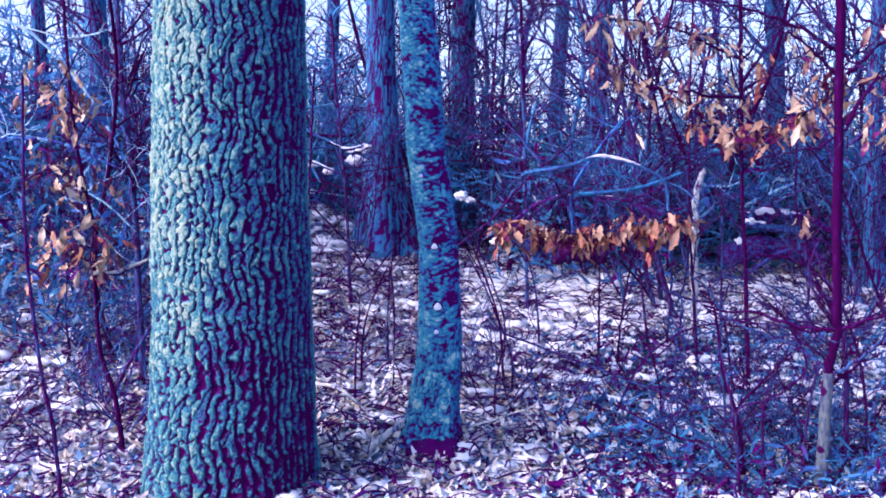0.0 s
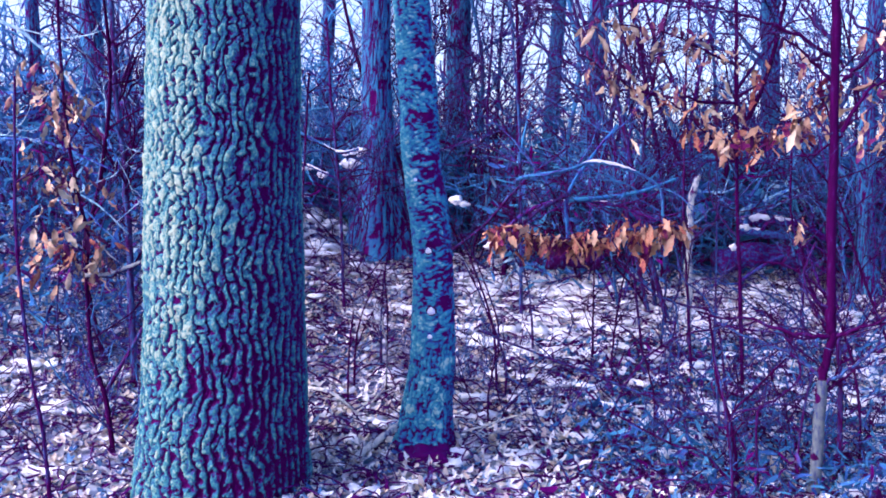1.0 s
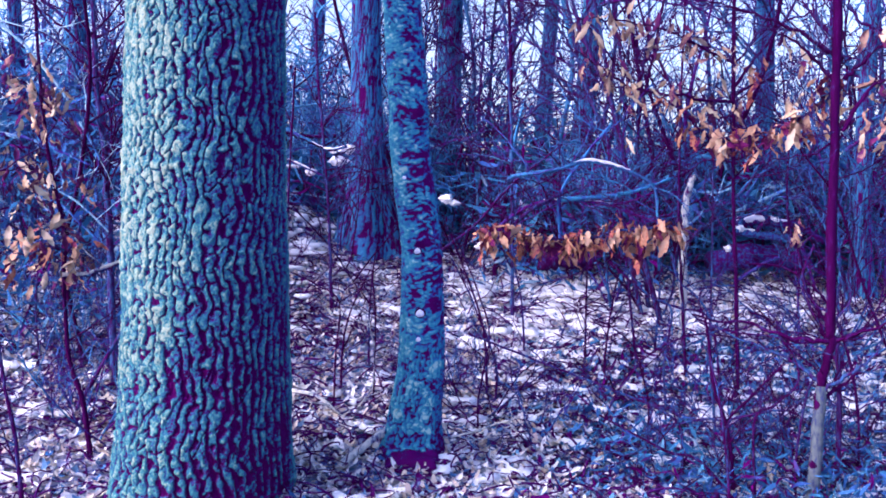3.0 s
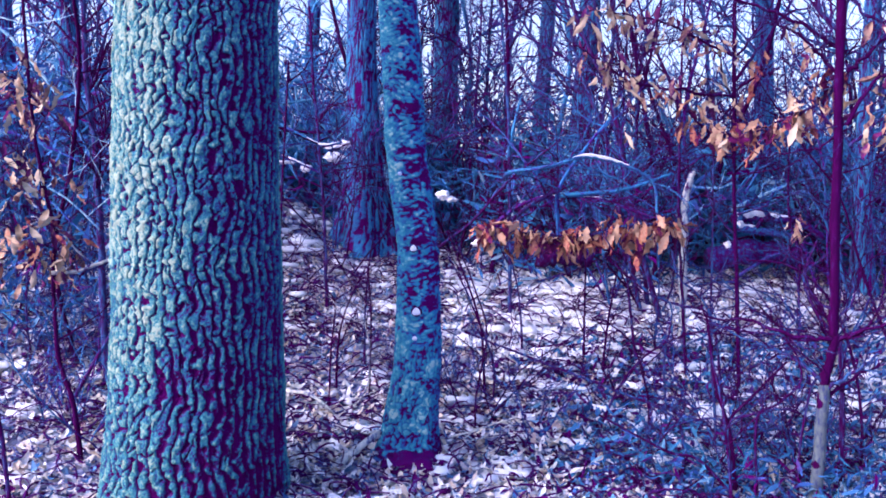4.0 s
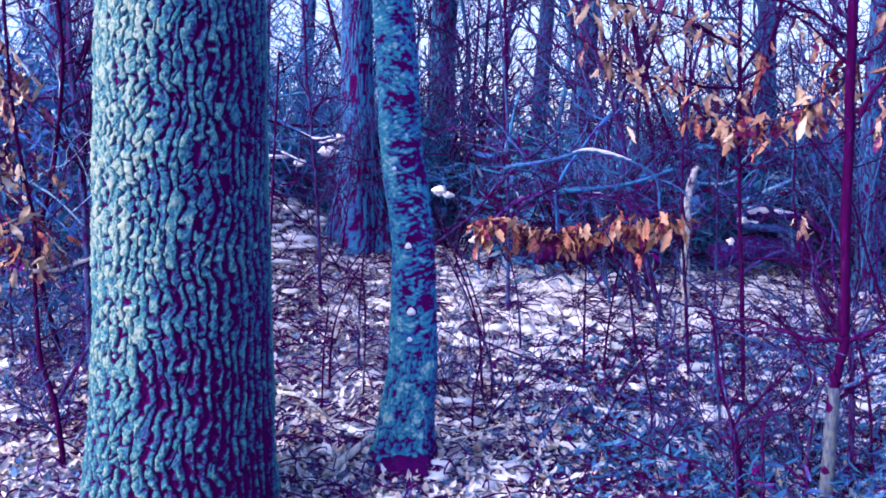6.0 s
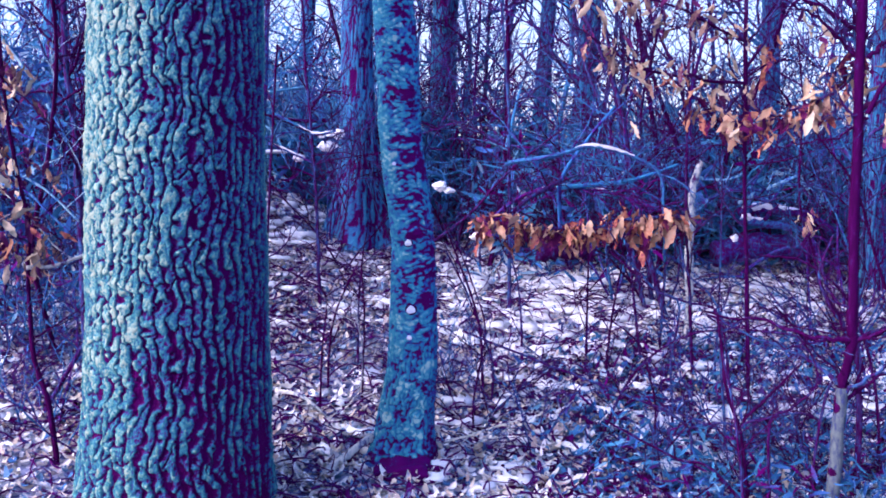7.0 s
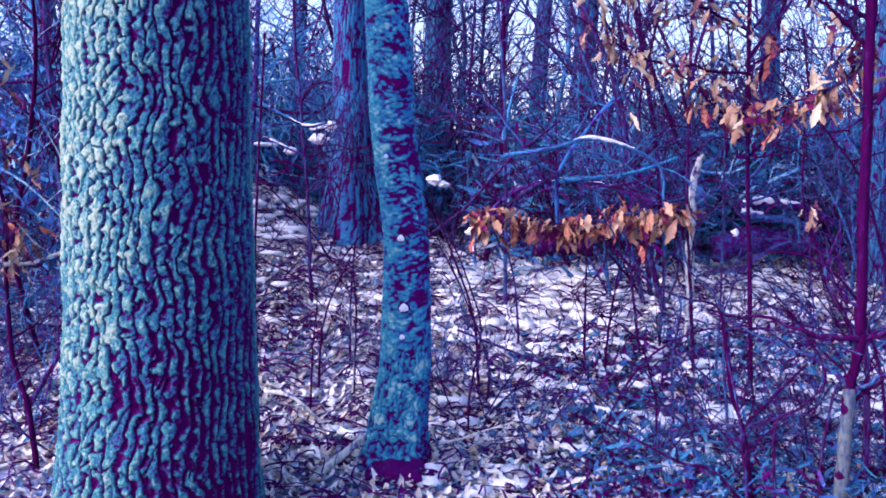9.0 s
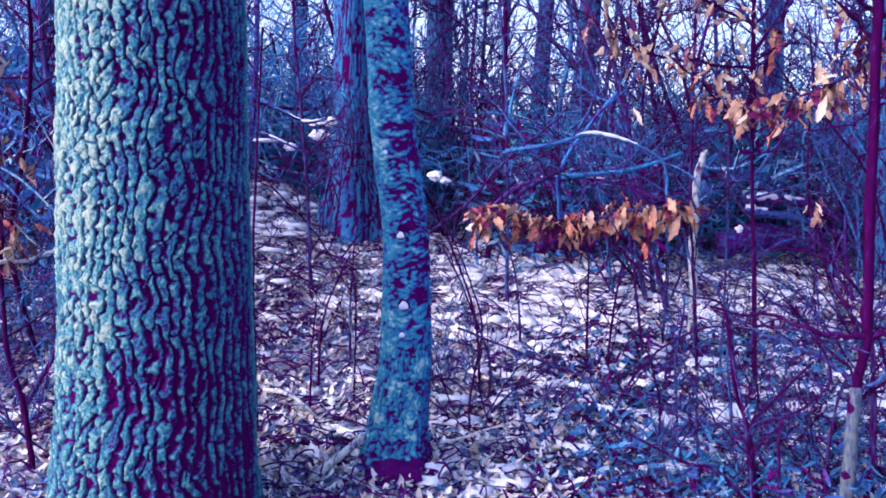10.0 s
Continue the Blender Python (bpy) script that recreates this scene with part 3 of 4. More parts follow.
# young beech that keeps a low branch of withered leaves
low_branch = [(1.79, 6.90, 1.35), (1.63, 6.85, 1.34), (1.37, 6.80, 1.33), (1.10, 6.80, 1.26), (0.92, 6.80, 1.26), (0.71, 6.80, 1.28), (0.48, 6.80, 1.30), (0.36, 6.80, 1.31)]
ob, made = sapling(
    "beech_sapling",
    [(1.86, 6.90, 0.36), (1.82, 6.90, 0.92), (1.79, 6.90, 1.35), (1.78, 6.90, 1.76), (1.79, 6.95, 2.28), (1.82, 7.00, 3.10)],
    0.013, 0.007,
    [(low_branch, 0.011), ([(1.78, 6.90, 1.70), (1.96, 6.90, 1.82), (2.23, 6.90, 1.85), (2.50, 6.90, 1.96)], 0.008),
     ([(1.78, 6.92, 1.89), (1.57, 6.90, 1.93), (1.38, 6.80, 1.97)], 0.005)],
    "young beech keeping a low branch of withered orange leaves", twig_bark, 32, 8, 0.5)
base = ob.location[:]
hang_leaves(made[0], base, low_branch, 240, DRY, 0.045, 44, 0.92)
hang_leaves(made[2], base, [(1.39, 6.80, 1.98), (1.38, 6.80, 1.97)], 2, TAN, 0.004, 45, 0.9)
hang_leaves(made[0], base, [(1.71, 6.80, 1.32), (1.50, 6.80, 1.22), (1.33, 6.80, 1.33)], 14, DRY, 0.05, 46, 1.1)

# beech limb sweeping across the sky
sweep = [(2.06, 6.60, 2.21), (1.69, 6.50, 2.23), (1.32, 6.40, 2.28), (1.12, 6.40, 2.41), (0.94, 6.40, 2.50)]
sweep2 = [(2.04, 6.60, 2.47), (1.64, 6.50, 2.63), (1.29, 6.40, 2.70), (0.93, 6.40, 2.71)]
sweep3 = [(2.07, 6.60, 1.96), (1.84, 6.40, 1.96), (1.70, 6.40, 2.08), (1.48, 6.40, 2.26)]
ob, made = sapling(
    "beech_sapling",
    [(2.14, 6.60, 0.35), (2.11, 6.60, 0.95), (2.07, 6.60, 1.70), (2.04, 6.60, 2.80), (2.02, 6.60, 3.33)],
    0.014, 0.013, [(sweep, 0.011), (sweep2, 0.010), (sweep3, 0.009), ([(2.06, 6.6, 2.31), (2.2, 6.6, 2.51), (2.36, 6.6, 2.72), (2.54, 6.6, 2.81), (2.72, 6.6, 2.91)], 0.012), ([(2.07, 6.6, 2.25), (2.24, 6.6, 2.35), (2.43, 6.6, 2.36)], 0.009)],
    "straight dark young beech with drooping tan leaves", twig_bark, 33, 9, 0.5)
base = ob.location[:]
hang_leaves(made[0], base, sweep, 60, TAN, 0.06, 47, 0.95)
hang_leaves(made[1], base, sweep2, 64, TAN, 0.07, 48, 0.95)
hang_leaves(made[2], base, sweep3, 34, DRY, 0.05, 49, 0.85)
hang_leaves(made[3], base, [(2.19, 6.60, 2.39), (2.21, 6.60, 2.46)], 7, DRY, 0.035, 50, 1.05)

# saplings on the oak's far side
left_fan = [(-2.09, 5.70, 1.21), (-2.14, 5.60, 1.25), (-2.22, 5.50, 1.21), (-2.38, 5.40, 1.26)]
left_top = [(-2.13, 5.70, 1.96), (-2.16, 5.60, 2.07), (-2.22, 5.50, 2.15), (-2.35, 5.40, 2.20)]
ob, made = sapling(
    "beech_sapling",
    [(-1.88, 5.50, -0.15), (-1.93, 5.55, 0.29), (-1.98, 5.60, 0.43), (-2.06, 5.65, 0.63), (-2.10, 5.70, 1.07), (-2.09, 5.70, 1.31), (-2.18, 5.70, 1.79), (-2.22, 5.70, 2.20), (-2.25, 5.70, 2.81)],
    0.015, 0.009,
    [(left_fan, 0.007), (left_top, 0.007), ([(-2.13, 5.70, 1.55), (-2.19, 5.60, 1.65), (-2.29, 5.50, 1.70)], 0.006),
     ([(-2.10, 5.70, 1.07), (-1.97, 5.75, 1.07), (-1.78, 5.80, 1.15)], 0.010), ([(-2.10, 5.70, 1.11), (-2.03, 5.80, 1.20), (-1.97, 5.90, 1.23)], 0.006)],
    "thin crooked beech sapling holding pale withered leaves", twig_bark, 34, 6, 0.4)
base = ob.location[:]
hang_leaves(made[0], base, left_fan, 34, DRY, 0.08, 51, 0.8)
hang_leaves(made[0], base, left_fan, 30, TAN, 0.09, 151, 0.85)
hang_leaves(made[1], base, left_top, 64, TAN, 0.10, 52, 0.85)
hang_leaves(made[2], base, [(-2.13, 5.70, 1.55), (-2.19, 5.60, 1.68), (-2.29, 5.50, 1.70)], 60, TAN, 0.09, 53, 0.85)
hang_leaves(made[4], base, [(-2.10, 5.70, 1.11), (-2.03, 5.80, 1.20)], 10, TAN, 0.04, 54)

sapling("bare_sapling", [(-2.11, 6.60, 0.40), (-2.13, 6.60, 1.11), (-2.15, 6.60, 1.61), (-2.16, 6.60, 1.83), (-2.22, 6.60, 2.38), (-2.23, 6.60, 2.95)], 0.026, 0.016,
        [([(-2.17, 6.60, 1.91), (-2.27, 6.50, 2.26), (-2.40, 6.40, 2.56), (-2.54, 6.40, 2.80)], 0.010), ([(-2.16, 6.60, 1.81), (-2.01, 6.60, 2.10), (-1.88, 6.60, 2.42)], 0.009),
         ([(-2.20, 6.60, 2.20), (-2.11, 6.60, 2.46), (-2.05, 6.60, 2.74)], 0.008), ([(-2.15, 6.60, 1.62), (-2.32, 6.60, 1.91), (-2.57, 6.60, 2.13)], 0.010),
         ([(-2.18, 6.60, 2.39), (-2.42, 6.60, 2.63), (-2.64, 6.60, 2.79), (-2.80, 6.60, 2.91)], 0.011), ([(-2.15, 6.60, 2.21), (-2.07, 6.60, 2.32), (-1.92, 6.60, 2.45)], 0.010),
         ([(-2.17, 6.60, 2.30), (-2.35, 6.60, 2.45), (-2.58, 6.60, 2.61), (-2.81, 6.60, 2.66)], 0.010), ([(-2.13, 6.60, 1.97), (-2.28, 6.60, 2.09), (-2.47, 6.60, 2.09), (-2.67, 6.60, 2.14)], 0.010),
         ([(-2.12, 6.60, 1.91), (-2.04, 6.60, 2.05), (-1.89, 6.60, 2.14)], 0.009)],
        "dark bare sapling with upswept branches beside the oak", twig_bark, 35, 12, 0.6)
sapling("bare_sapling", [(-1.93, 4.70, 0.08), (-1.96, 4.70, 0.40), (-2.02, 4.70, 0.76), (-2.07, 4.70, 1.38), (-2.06, 4.70, 2.14)], 0.012, 0.007, [], "thin dark bare sapling over leaf litter", twig_bark, 36, 8, 0.4)
sapling("bare_sapling", [(-0.78, 8.00, 0.14), (-0.80, 8.00, 1.15), (-0.82, 8.00, 1.56), (-0.89, 8.00, 2.36), (-0.93, 8.00, 3.02)], 0.017, 0.010,
        [([(-0.85, 8.00, 1.92), (-1.00, 7.90, 1.98), (-1.14, 7.80, 2.03)], 0.008), ([(-0.85, 8.00, 1.92), (-0.72, 8.00, 1.89), (-0.59, 8.00, 1.95)], 0.011),
         ([(-0.82, 8.00, 1.56), (-0.66, 8.00, 1.64), (-0.47, 8.00, 1.70)], 0.007), ([(-0.84, 8.00, 1.74), (-0.58, 8.00, 1.77), (-0.31, 8.00, 1.68)], 0.007)],
        "bare sapling with spread snow-dabbed side branches", twig_bark, 37, 18, 0.55)
sapling("bare_sapling", [(-0.83, 5.90, 0.00), (-0.84, 5.90, 0.51), (-0.85, 5.90, 0.94), (-0.83, 5.90, 1.57), (-0.79, 5.90, 2.31)], 0.010, 0.006, [], "thin whip-like sapling beside the oak", twig_bark, 38, 5, 0.35)
sapling("bare_sapling", [(0.73, 8.20, 0.68), (0.71, 8.20, 1.57), (0.69, 8.20, 2.26), (0.63, 8.20, 2.90), (0.60, 8.20, 3.35)], 0.018, 0.010,
        [([(0.70, 8.20, 1.94), (0.52, 8.20, 2.21), (0.20, 8.20, 2.48)], 0.008), ([(0.69, 8.20, 2.12), (0.84, 8.20, 2.49), (0.98, 8.20, 2.90)], 0.008)],
        "bare dark sapling spreading against the sky", twig_bark, 39, 12, 0.6)
for n, (a, b, c) in enumerate((((1.19, 7.20, 0.47), (1.19, 7.20, 0.80), (1.19, 7.20, 1.13)), ((1.30, 7.00, 0.34), (1.33, 7.00, 0.67), (1.39, 7.00, 1.03)), ((0.75, 7.40, 0.48), (0.71, 7.40, 0.86), (0.57, 7.40, 1.28)),
                               ((-0.41, 7.00, 0.13), (-0.41, 7.00, 0.65), (-0.39, 7.00, 1.01)), ((0.48, 6.60, 0.41), (0.32, 6.60, 0.83), (0.17, 6.60, 1.13)), ((1.62, 5.10, 0.00), (1.60, 5.20, 0.39), (1.55, 5.30, 0.73)),
                               ((-0.57, 6.60, 0.41), (-0.53, 6.60, 0.71), (-0.38, 6.60, 1.05)), ((1.74, 7.30, 0.46), (1.76, 7.30, 1.00), (1.71, 7.30, 1.58)), ((3.33, 8.60, 0.79), (3.32, 8.60, 1.08), (3.25, 8.60, 1.26)),
                               ((-2.77, 7.00, 0.32), (-2.80, 7.00, 0.72), (-2.75, 7.00, 1.27)), ((2.02, 6.90, 0.37), (2.03, 6.90, 1.00), (2.01, 6.90, 2.40)))):
    sapling("bare_sapling", [a, b, c], 0.010, 0.005, [], "thin bare woodland sapling rising from leaf litter", twig_bark, 60 + n, 6, 0.35)

# bent canes and low side branches before the glade
for n, (course, r) in enumerate((
        ([(2.41, 5.60, 0.42), (2.38, 5.60, 0.74), (2.32, 5.65, 0.82), (2.24, 5.70, 0.96), (2.22, 5.75, 1.10), (2.31, 5.80, 1.30)], 0.010),
        ([(2.40, 5.60, 0.42), (2.37, 5.60, 0.74), (2.20, 5.65, 0.73), (2.02, 5.70, 0.76), (1.83, 5.80, 0.77), (1.66, 5.90, 0.83)], 0.009),
        ([(2.37, 5.50, 0.38), (2.34, 5.50, 0.74), (2.45, 5.50, 0.82), (2.56, 5.50, 0.88), (2.72, 5.50, 1.01)], 0.010),
        ([(1.55, 6.20, 0.21), (1.53, 6.20, 0.50), (1.57, 6.20, 0.85), (1.43, 6.20, 0.93), (1.28, 6.20, 1.09), (1.18, 6.20, 1.16)], 0.008),
        ([(1.81, 6.00, 0.12), (1.77, 6.00, 0.54), (1.76, 6.00, 0.81), (1.67, 6.00, 0.96), (1.56, 6.00, 1.05), (1.51, 6.00, 1.22)], 0.009),
        ([(1.32, 5.70, 0.33), (1.28, 5.70, 0.52), (1.22, 5.70, 0.69), (1.10, 5.70, 0.80), (0.99, 5.70, 0.85)], 0.006),
        ([(2.09, 5.40, 0.16), (2.14, 5.40, 0.50), (2.19, 5.40, 0.61), (2.07, 5.40, 0.71), (1.94, 5.50, 0.88), (1.82, 5.50, 0.93)], 0.008),
        ([(0.34, 6.10, 0.30), (0.40, 6.10, 0.68), (0.34, 6.10, 0.92), (0.25, 6.10, 1.15), (0.16, 6.10, 1.33)], 0.007),
        ([(-0.59, 6.30, 0.25), (-0.58, 6.30, 0.54), (-0.56, 6.30, 0.86), (-0.70, 6.30, 0.97), (-0.86, 6.30, 1.05)], 0.007),
        ([(-0.34, 6.40, 0.23), (-0.33, 6.40, 0.74), (-0.35, 6.40, 1.03), (-0.32, 6.40, 1.25)], 0.007),
        ([(1.75, 5.40, -0.10), (1.73, 5.40, 0.06), (1.69, 5.40, 0.30), (1.62, 5.40, 0.49), (1.57, 5.40, 0.80), (1.55, 5.40, 0.91)], 0.012),
        ([(1.72, 5.40, 0.02), (1.69, 5.40, 0.30), (1.83, 5.40, 0.36), (1.99, 5.40, 0.39), (2.10, 5.42, 0.36)], 0.010),
        ([(1.72, 5.41, 0.02), (1.69, 5.41, 0.30), (1.50, 5.42, 0.32), (1.28, 5.42, 0.23)], 0.010),
        ([(1.72, 5.42, 0.02), (1.70, 5.42, 0.30), (1.84, 5.42, 0.47), (2.01, 5.42, 0.65)], 0.010),
        ([(1.47, 5.48, 0.05), (1.43, 5.50, 0.30), (1.08, 5.50, 0.47), (0.68, 5.50, 0.62), (0.24, 5.50, 0.79)], 0.010),
        ([(1.76, 5.20, -0.12), (1.49, 5.20, 0.15), (1.30, 5.20, 0.21), (0.94, 5.20, 0.40)], 0.010),
        ([(1.84, 5.35, 0.0), (1.83, 5.35, 0.35), (1.94, 5.35, 0.43), (2.06, 5.35, 0.55), (2.04, 5.35, 0.69), (1.96, 5.35, 0.80)], 0.009),
        ([(0.42, 6.60, 0.30), (0.40, 6.60, 0.60), (0.34, 6.60, 0.84), (0.24, 6.60, 1.10), (0.16, 6.60, 1.30)], 0.010),
        ([(2.02, 6.58, 0.25), (1.94, 6.60, 0.73), (1.73, 6.60, 0.81), (1.52, 6.60, 0.89), (1.24, 6.60, 1.12)], 0.011),
        ([(1.10, 6.00, 0.12), (1.22, 6.00, 0.40), (1.40, 6.00, 0.60), (1.66, 6.00, 0.72), (1.95, 6.00, 0.70)], 0.009),
        ([(2.62, 5.80, 0.20), (2.55, 5.80, 0.60), (2.40, 5.80, 0.95), (2.15, 5.80, 1.15), (1.90, 5.80, 1.18)], 0.010))):
    sapling("bent_cane", course, r, r * 0.6, [], "dark bent cane arching low over leaf litter", twig_bark, 240 + n, 3, 0.25, "cane", "", "canes")

# broken pale stub
rng = np.random.default_rng(71)
p = (2.00, 7.50, 1.16)
base = on_ground(p[0], p[1], -0.04)
ob = thing("broken_stub", base, "broken pale stub of a dead sapling", "dead stem")
bag = Bag()
c = smooth_line([base, (1.99, 7.50, 1.11), (1.99, 7.50, 1.30), (2.00, 7.50, 1.52), (2.03, 7.50, 1.66), (2.05, 7.50, 1.74)], 6, 0.007, rng) - np.array(base)
bag.tube(c, np.concatenate([np.linspace(0.033, 0.024, len(c) - 3) * (1 + 0.16 * rng.normal(0, 1, len(c) - 3)), [0.019, 0.014, 0.003]]), 9)
bag.build("stem", weathered, ob)
bag = Bag()
sprout(bag, c[-8], (0.7, 0, -0.5), 0.35, 0.014, 1, rng)
bag.build("branch", pale_bark, ob)


# ---- fallen wood ----
def fallen(name, course, r0, r1, label, mat, seed, snow=None, twigs=0):
    rng = np.random.default_rng(seed)
    base = np.array(course[0], float)
    ob = thing(name, tuple(base), label, "fallen log" if r0 > 0.04 else "fallen branch", "fallen wood")
    c = smooth_line(np.array(course, float), 6, r0 * 0.1, rng) - base
    bag = Bag()
    r = np.linspace(r0, r1, len(c)) * (1 + 0.07 * rng.normal(0, 1, len(c)))
    bag.tube(np.vstack([c[:1], c, c[-1:]]), np.concatenate([[0.002], r, [0.002]]), 10 if r0 > 0.03 else 6)
    bag.build("wood", mat, ob)
    for _ in range(twigs):
        bag = Bag()
        i = rng.integers(1, len(c) - 1)
        sprout(bag, c[i], rng.normal(0, 1, 3) * (1, 0.6, 0.8) + (0, 0, 0.3), rng.uniform(0.3, 0.9), r1 * 0.7, 2, rng, 0.0, (2, 5), wobble=0.25)
        bag.build("branch", mat, ob)
    if snow:
        a, b = snow
        top = c[int(a * (len(c) - 1)):int(b * (len(c) - 1)) + 1]
        bag = Bag()
        k = len(top)
        thick = np.sin(np.linspace(0.15, np.pi - 0.15, k)) ** 0.5 * rng.uniform(0.45, 1.15, k)
        rr = np.interp(np.linspace(a, b, k), [0, 1], [r0, r1])
        bag.tube(top + np.array([0, -0.1, 0.75])[None] * rr[:, None], np.clip(thick, 0.3, 2) * rr * 1.15, 8)
        bag.build("snow_cap", snow_skin, ob, "ridge of white snow")
    return ob


fallen("fallen_log", [(2.70, 9.20, 0.92), (3.10, 9.20, 1.00), (3.58, 9.20, 0.96)], 0.13, 0.10, "dark fallen log lying in brush", blue_bark, 81)
fallen("fallen_log", [(2.88, 9.10, 1.31), (2.98, 9.10, 1.32), (3.13, 9.10, 1.33), (3.33, 9.10, 1.31), (3.50, 9.10, 1.29), (3.75, 9.10, 1.15)], 0.045, 0.035, "fallen stem with a ridge of snow propped on a log", blue_bark, 82, (0.05, 0.72), 3)
fallen("fallen_log", [(2.86, 9.00, 1.24), (2.95, 9.00, 1.23), (3.20, 9.00, 1.20), (3.46, 9.00, 1.15)], 0.04, 0.032, "snow-dusted fallen stem in brush", blue_bark, 83, (0.05, 0.5), 2)
fallen("fallen_branch", [(2.80, 8.90, 1.40), (2.89, 8.90, 1.45), (3.10, 8.90, 1.55), (3.31, 8.90, 1.64)], 0.022, 0.013, "crooked grey branch reaching from fallen logs", pale_bark, 84, None, 3)
fallen("fallen_branch", [(2.85, 8.90, 0.74), (2.89, 8.90, 0.80), (3.15, 8.90, 0.97), (3.32, 8.90, 1.01), (3.52, 8.90, 0.98)], 0.020, 0.014, "crooked blue branch lying in brush", blue_bark, 85, None, 3)
fallen("fallen_branch", [(0.60, 7.20, 1.65), (0.62, 7.10, 1.70), (0.89, 7.00, 1.74), (1.12, 7.00, 1.81), (1.30, 7.00, 1.79), (1.48, 7.00, 1.73), (1.63, 7.00, 1.63), (1.66, 7.00, 1.40), (1.68, 7.00, 1.03)], 0.016, 0.009, "arching bent branch with a snow-lit back", blue_bark, 86, (0.34, 0.62), 5)
fallen("fallen_branch", [(0.07, 7.60, 1.09), (0.36, 7.50, 1.32), (0.64, 7.30, 1.65), (0.99, 7.20, 1.94)], 0.012, 0.007, "dark branch of a fallen crown", twig_bark, 87, None, 8)
fallen("fallen_branch", [(1.02, 7.40, 1.16), (1.00, 7.30, 1.58), (1.21, 7.30, 1.91), (1.37, 7.30, 2.11)], 0.016, 0.008, "blue branch of a fallen crown", far_bark, 88, None, 8)
fallen("fallen_branch", [(0.42, 7.70, 1.18), (0.82, 7.60, 1.49), (1.34, 7.50, 1.51), (1.70, 7.40, 1.37)], 0.018, 0.010, "snow-dusted branch of a fallen crown", blue_bark, 89, (0.4, 0.75), 8)
fallen("fallen_branch", [(1.00, 7.30, 1.58), (0.71, 7.20, 1.41), (0.47, 7.20, 1.12)], 0.02, 0.01, "dark branch of a fallen crown", twig_bark, 90, None, 6)
fallen("fallen_branch", [(1.00, 7.50, 1.53), (1.51, 7.50, 1.58), (1.89, 7.50, 1.71)], 0.02, 0.01, "blue branch of a fallen crown", far_bark, 91, None, 6)
# short dark log added where there is shadow below the leaves
fallen("fallen_log", [(0.98, 8.20, 1.00), (1.19, 8.20, 1.02), (1.41, 8.20, 0.99)], 0.085, 0.07, "dark log shape painting the shadow under a leafy branch", twig_bark, 92)
fallen("fallen_branch", [(-0.51, 5.35, 0.01), (-0.40, 5.50, 0.09), (-0.27, 5.60, 0.17), (-0.16, 5.75, 0.23)], 0.026, 0.018, "pale stick leaning by the foot of the birch", weathered, 93, None, 1)
fallen("fallen_branch", [(-0.86, 6.30, 0.28), (-0.69, 6.20, 0.27), (-0.49, 6.10, 0.14)], 0.015, 0.008, "pale stick lying on leaf litter", weathered, 94, None, 2)
fallen("fallen_branch", [(-2.10, 5.68, 1.08), (-1.97, 5.72, 1.09), (-1.78, 5.78, 1.16)], 0.013, 0.009, "pale dead branch resting in a sapling beside the oak", weathered, 122, None, 1)
for n, (course, r) in enumerate((
        ([(-2.97, 6.00, 2.72), (-2.76, 6.00, 2.64), (-2.61, 6.00, 2.58), (-2.44, 6.00, 2.44), (-2.28, 6.00, 2.25), (-2.18, 6.00, 2.11)], 0.013),
        ([(-2.92, 6.00, 1.92), (-2.78, 6.00, 1.90), (-2.48, 6.00, 1.89), (-2.23, 6.00, 1.80), (-2.03, 6.00, 1.71)], 0.013),
        ([(-2.18, 6.20, 1.99), (-2.11, 6.20, 1.87), (-2.05, 6.20, 1.75)], 0.009),
        ([(-2.45, 6.30, 1.60), (-2.32, 6.30, 1.54), (-2.19, 6.30, 1.45), (-2.04, 6.30, 1.30)], 0.009),
        ([(-2.50, 6.30, 1.52), (-2.34, 6.30, 1.47), (-2.23, 6.30, 1.36), (-2.10, 6.30, 1.24)], 0.009))):
    fallen("fallen_branch", course, r, r * 0.55, "pale dead branch hung up among saplings", pale_bark, 95 + 3 * n, None, 3)
fallen("fallen_branch", [(-1.16, 8.00, 2.08), (-0.97, 8.00, 1.98), (-0.83, 8.00, 1.91), (-0.66, 8.00, 1.94)], 0.014, 0.010, "snow-topped branch caught among saplings", blue_bark, 120, (0.35, 0.95), 1)
fallen("fallen_branch", [(-1.18, 8.00, 1.83), (-1.06, 8.00, 1.79), (-0.95, 8.00, 1.74), (-0.84, 8.00, 1.69)], 0.012, 0.008, "snow-topped branch caught among saplings", blue_bark, 121, (0.1, 0.7), 1)
ob, made = sapling("beech_sapling", [(3.14, 7.40, 0.40), (3.10, 7.40, 0.58), (2.98, 7.40, 0.75), (2.90, 7.40, 0.93), (2.86, 7.40, 1.11), (2.76, 7.40, 1.38), (2.74, 7.40, 1.72), (2.76, 7.40, 2.3)], 0.015, 0.007,
        [([(2.77, 7.40, 1.38), (2.82, 7.40, 1.34), (2.88, 7.40, 1.22), (2.90, 7.40, 1.12)], 0.006)], "thin crooked sapling with a few tan leaves", twig_bark, 131, 5, 0.4)
hang_leaves(made[0], ob.location[:], [(2.77, 7.40, 1.38), (2.82, 7.40, 1.34), (2.88, 7.40, 1.25)], 9, TAN, 0.025, 132, 0.9)
fallen("fallen_log", [(-1.65, 10.80, 1.40), (-1.28, 10.80, 1.43), (-0.85, 10.90, 1.41)], 0.13, 0.11, "dark fallen log on the slope crest", blue_bark, 97, (0.0, 0.4))


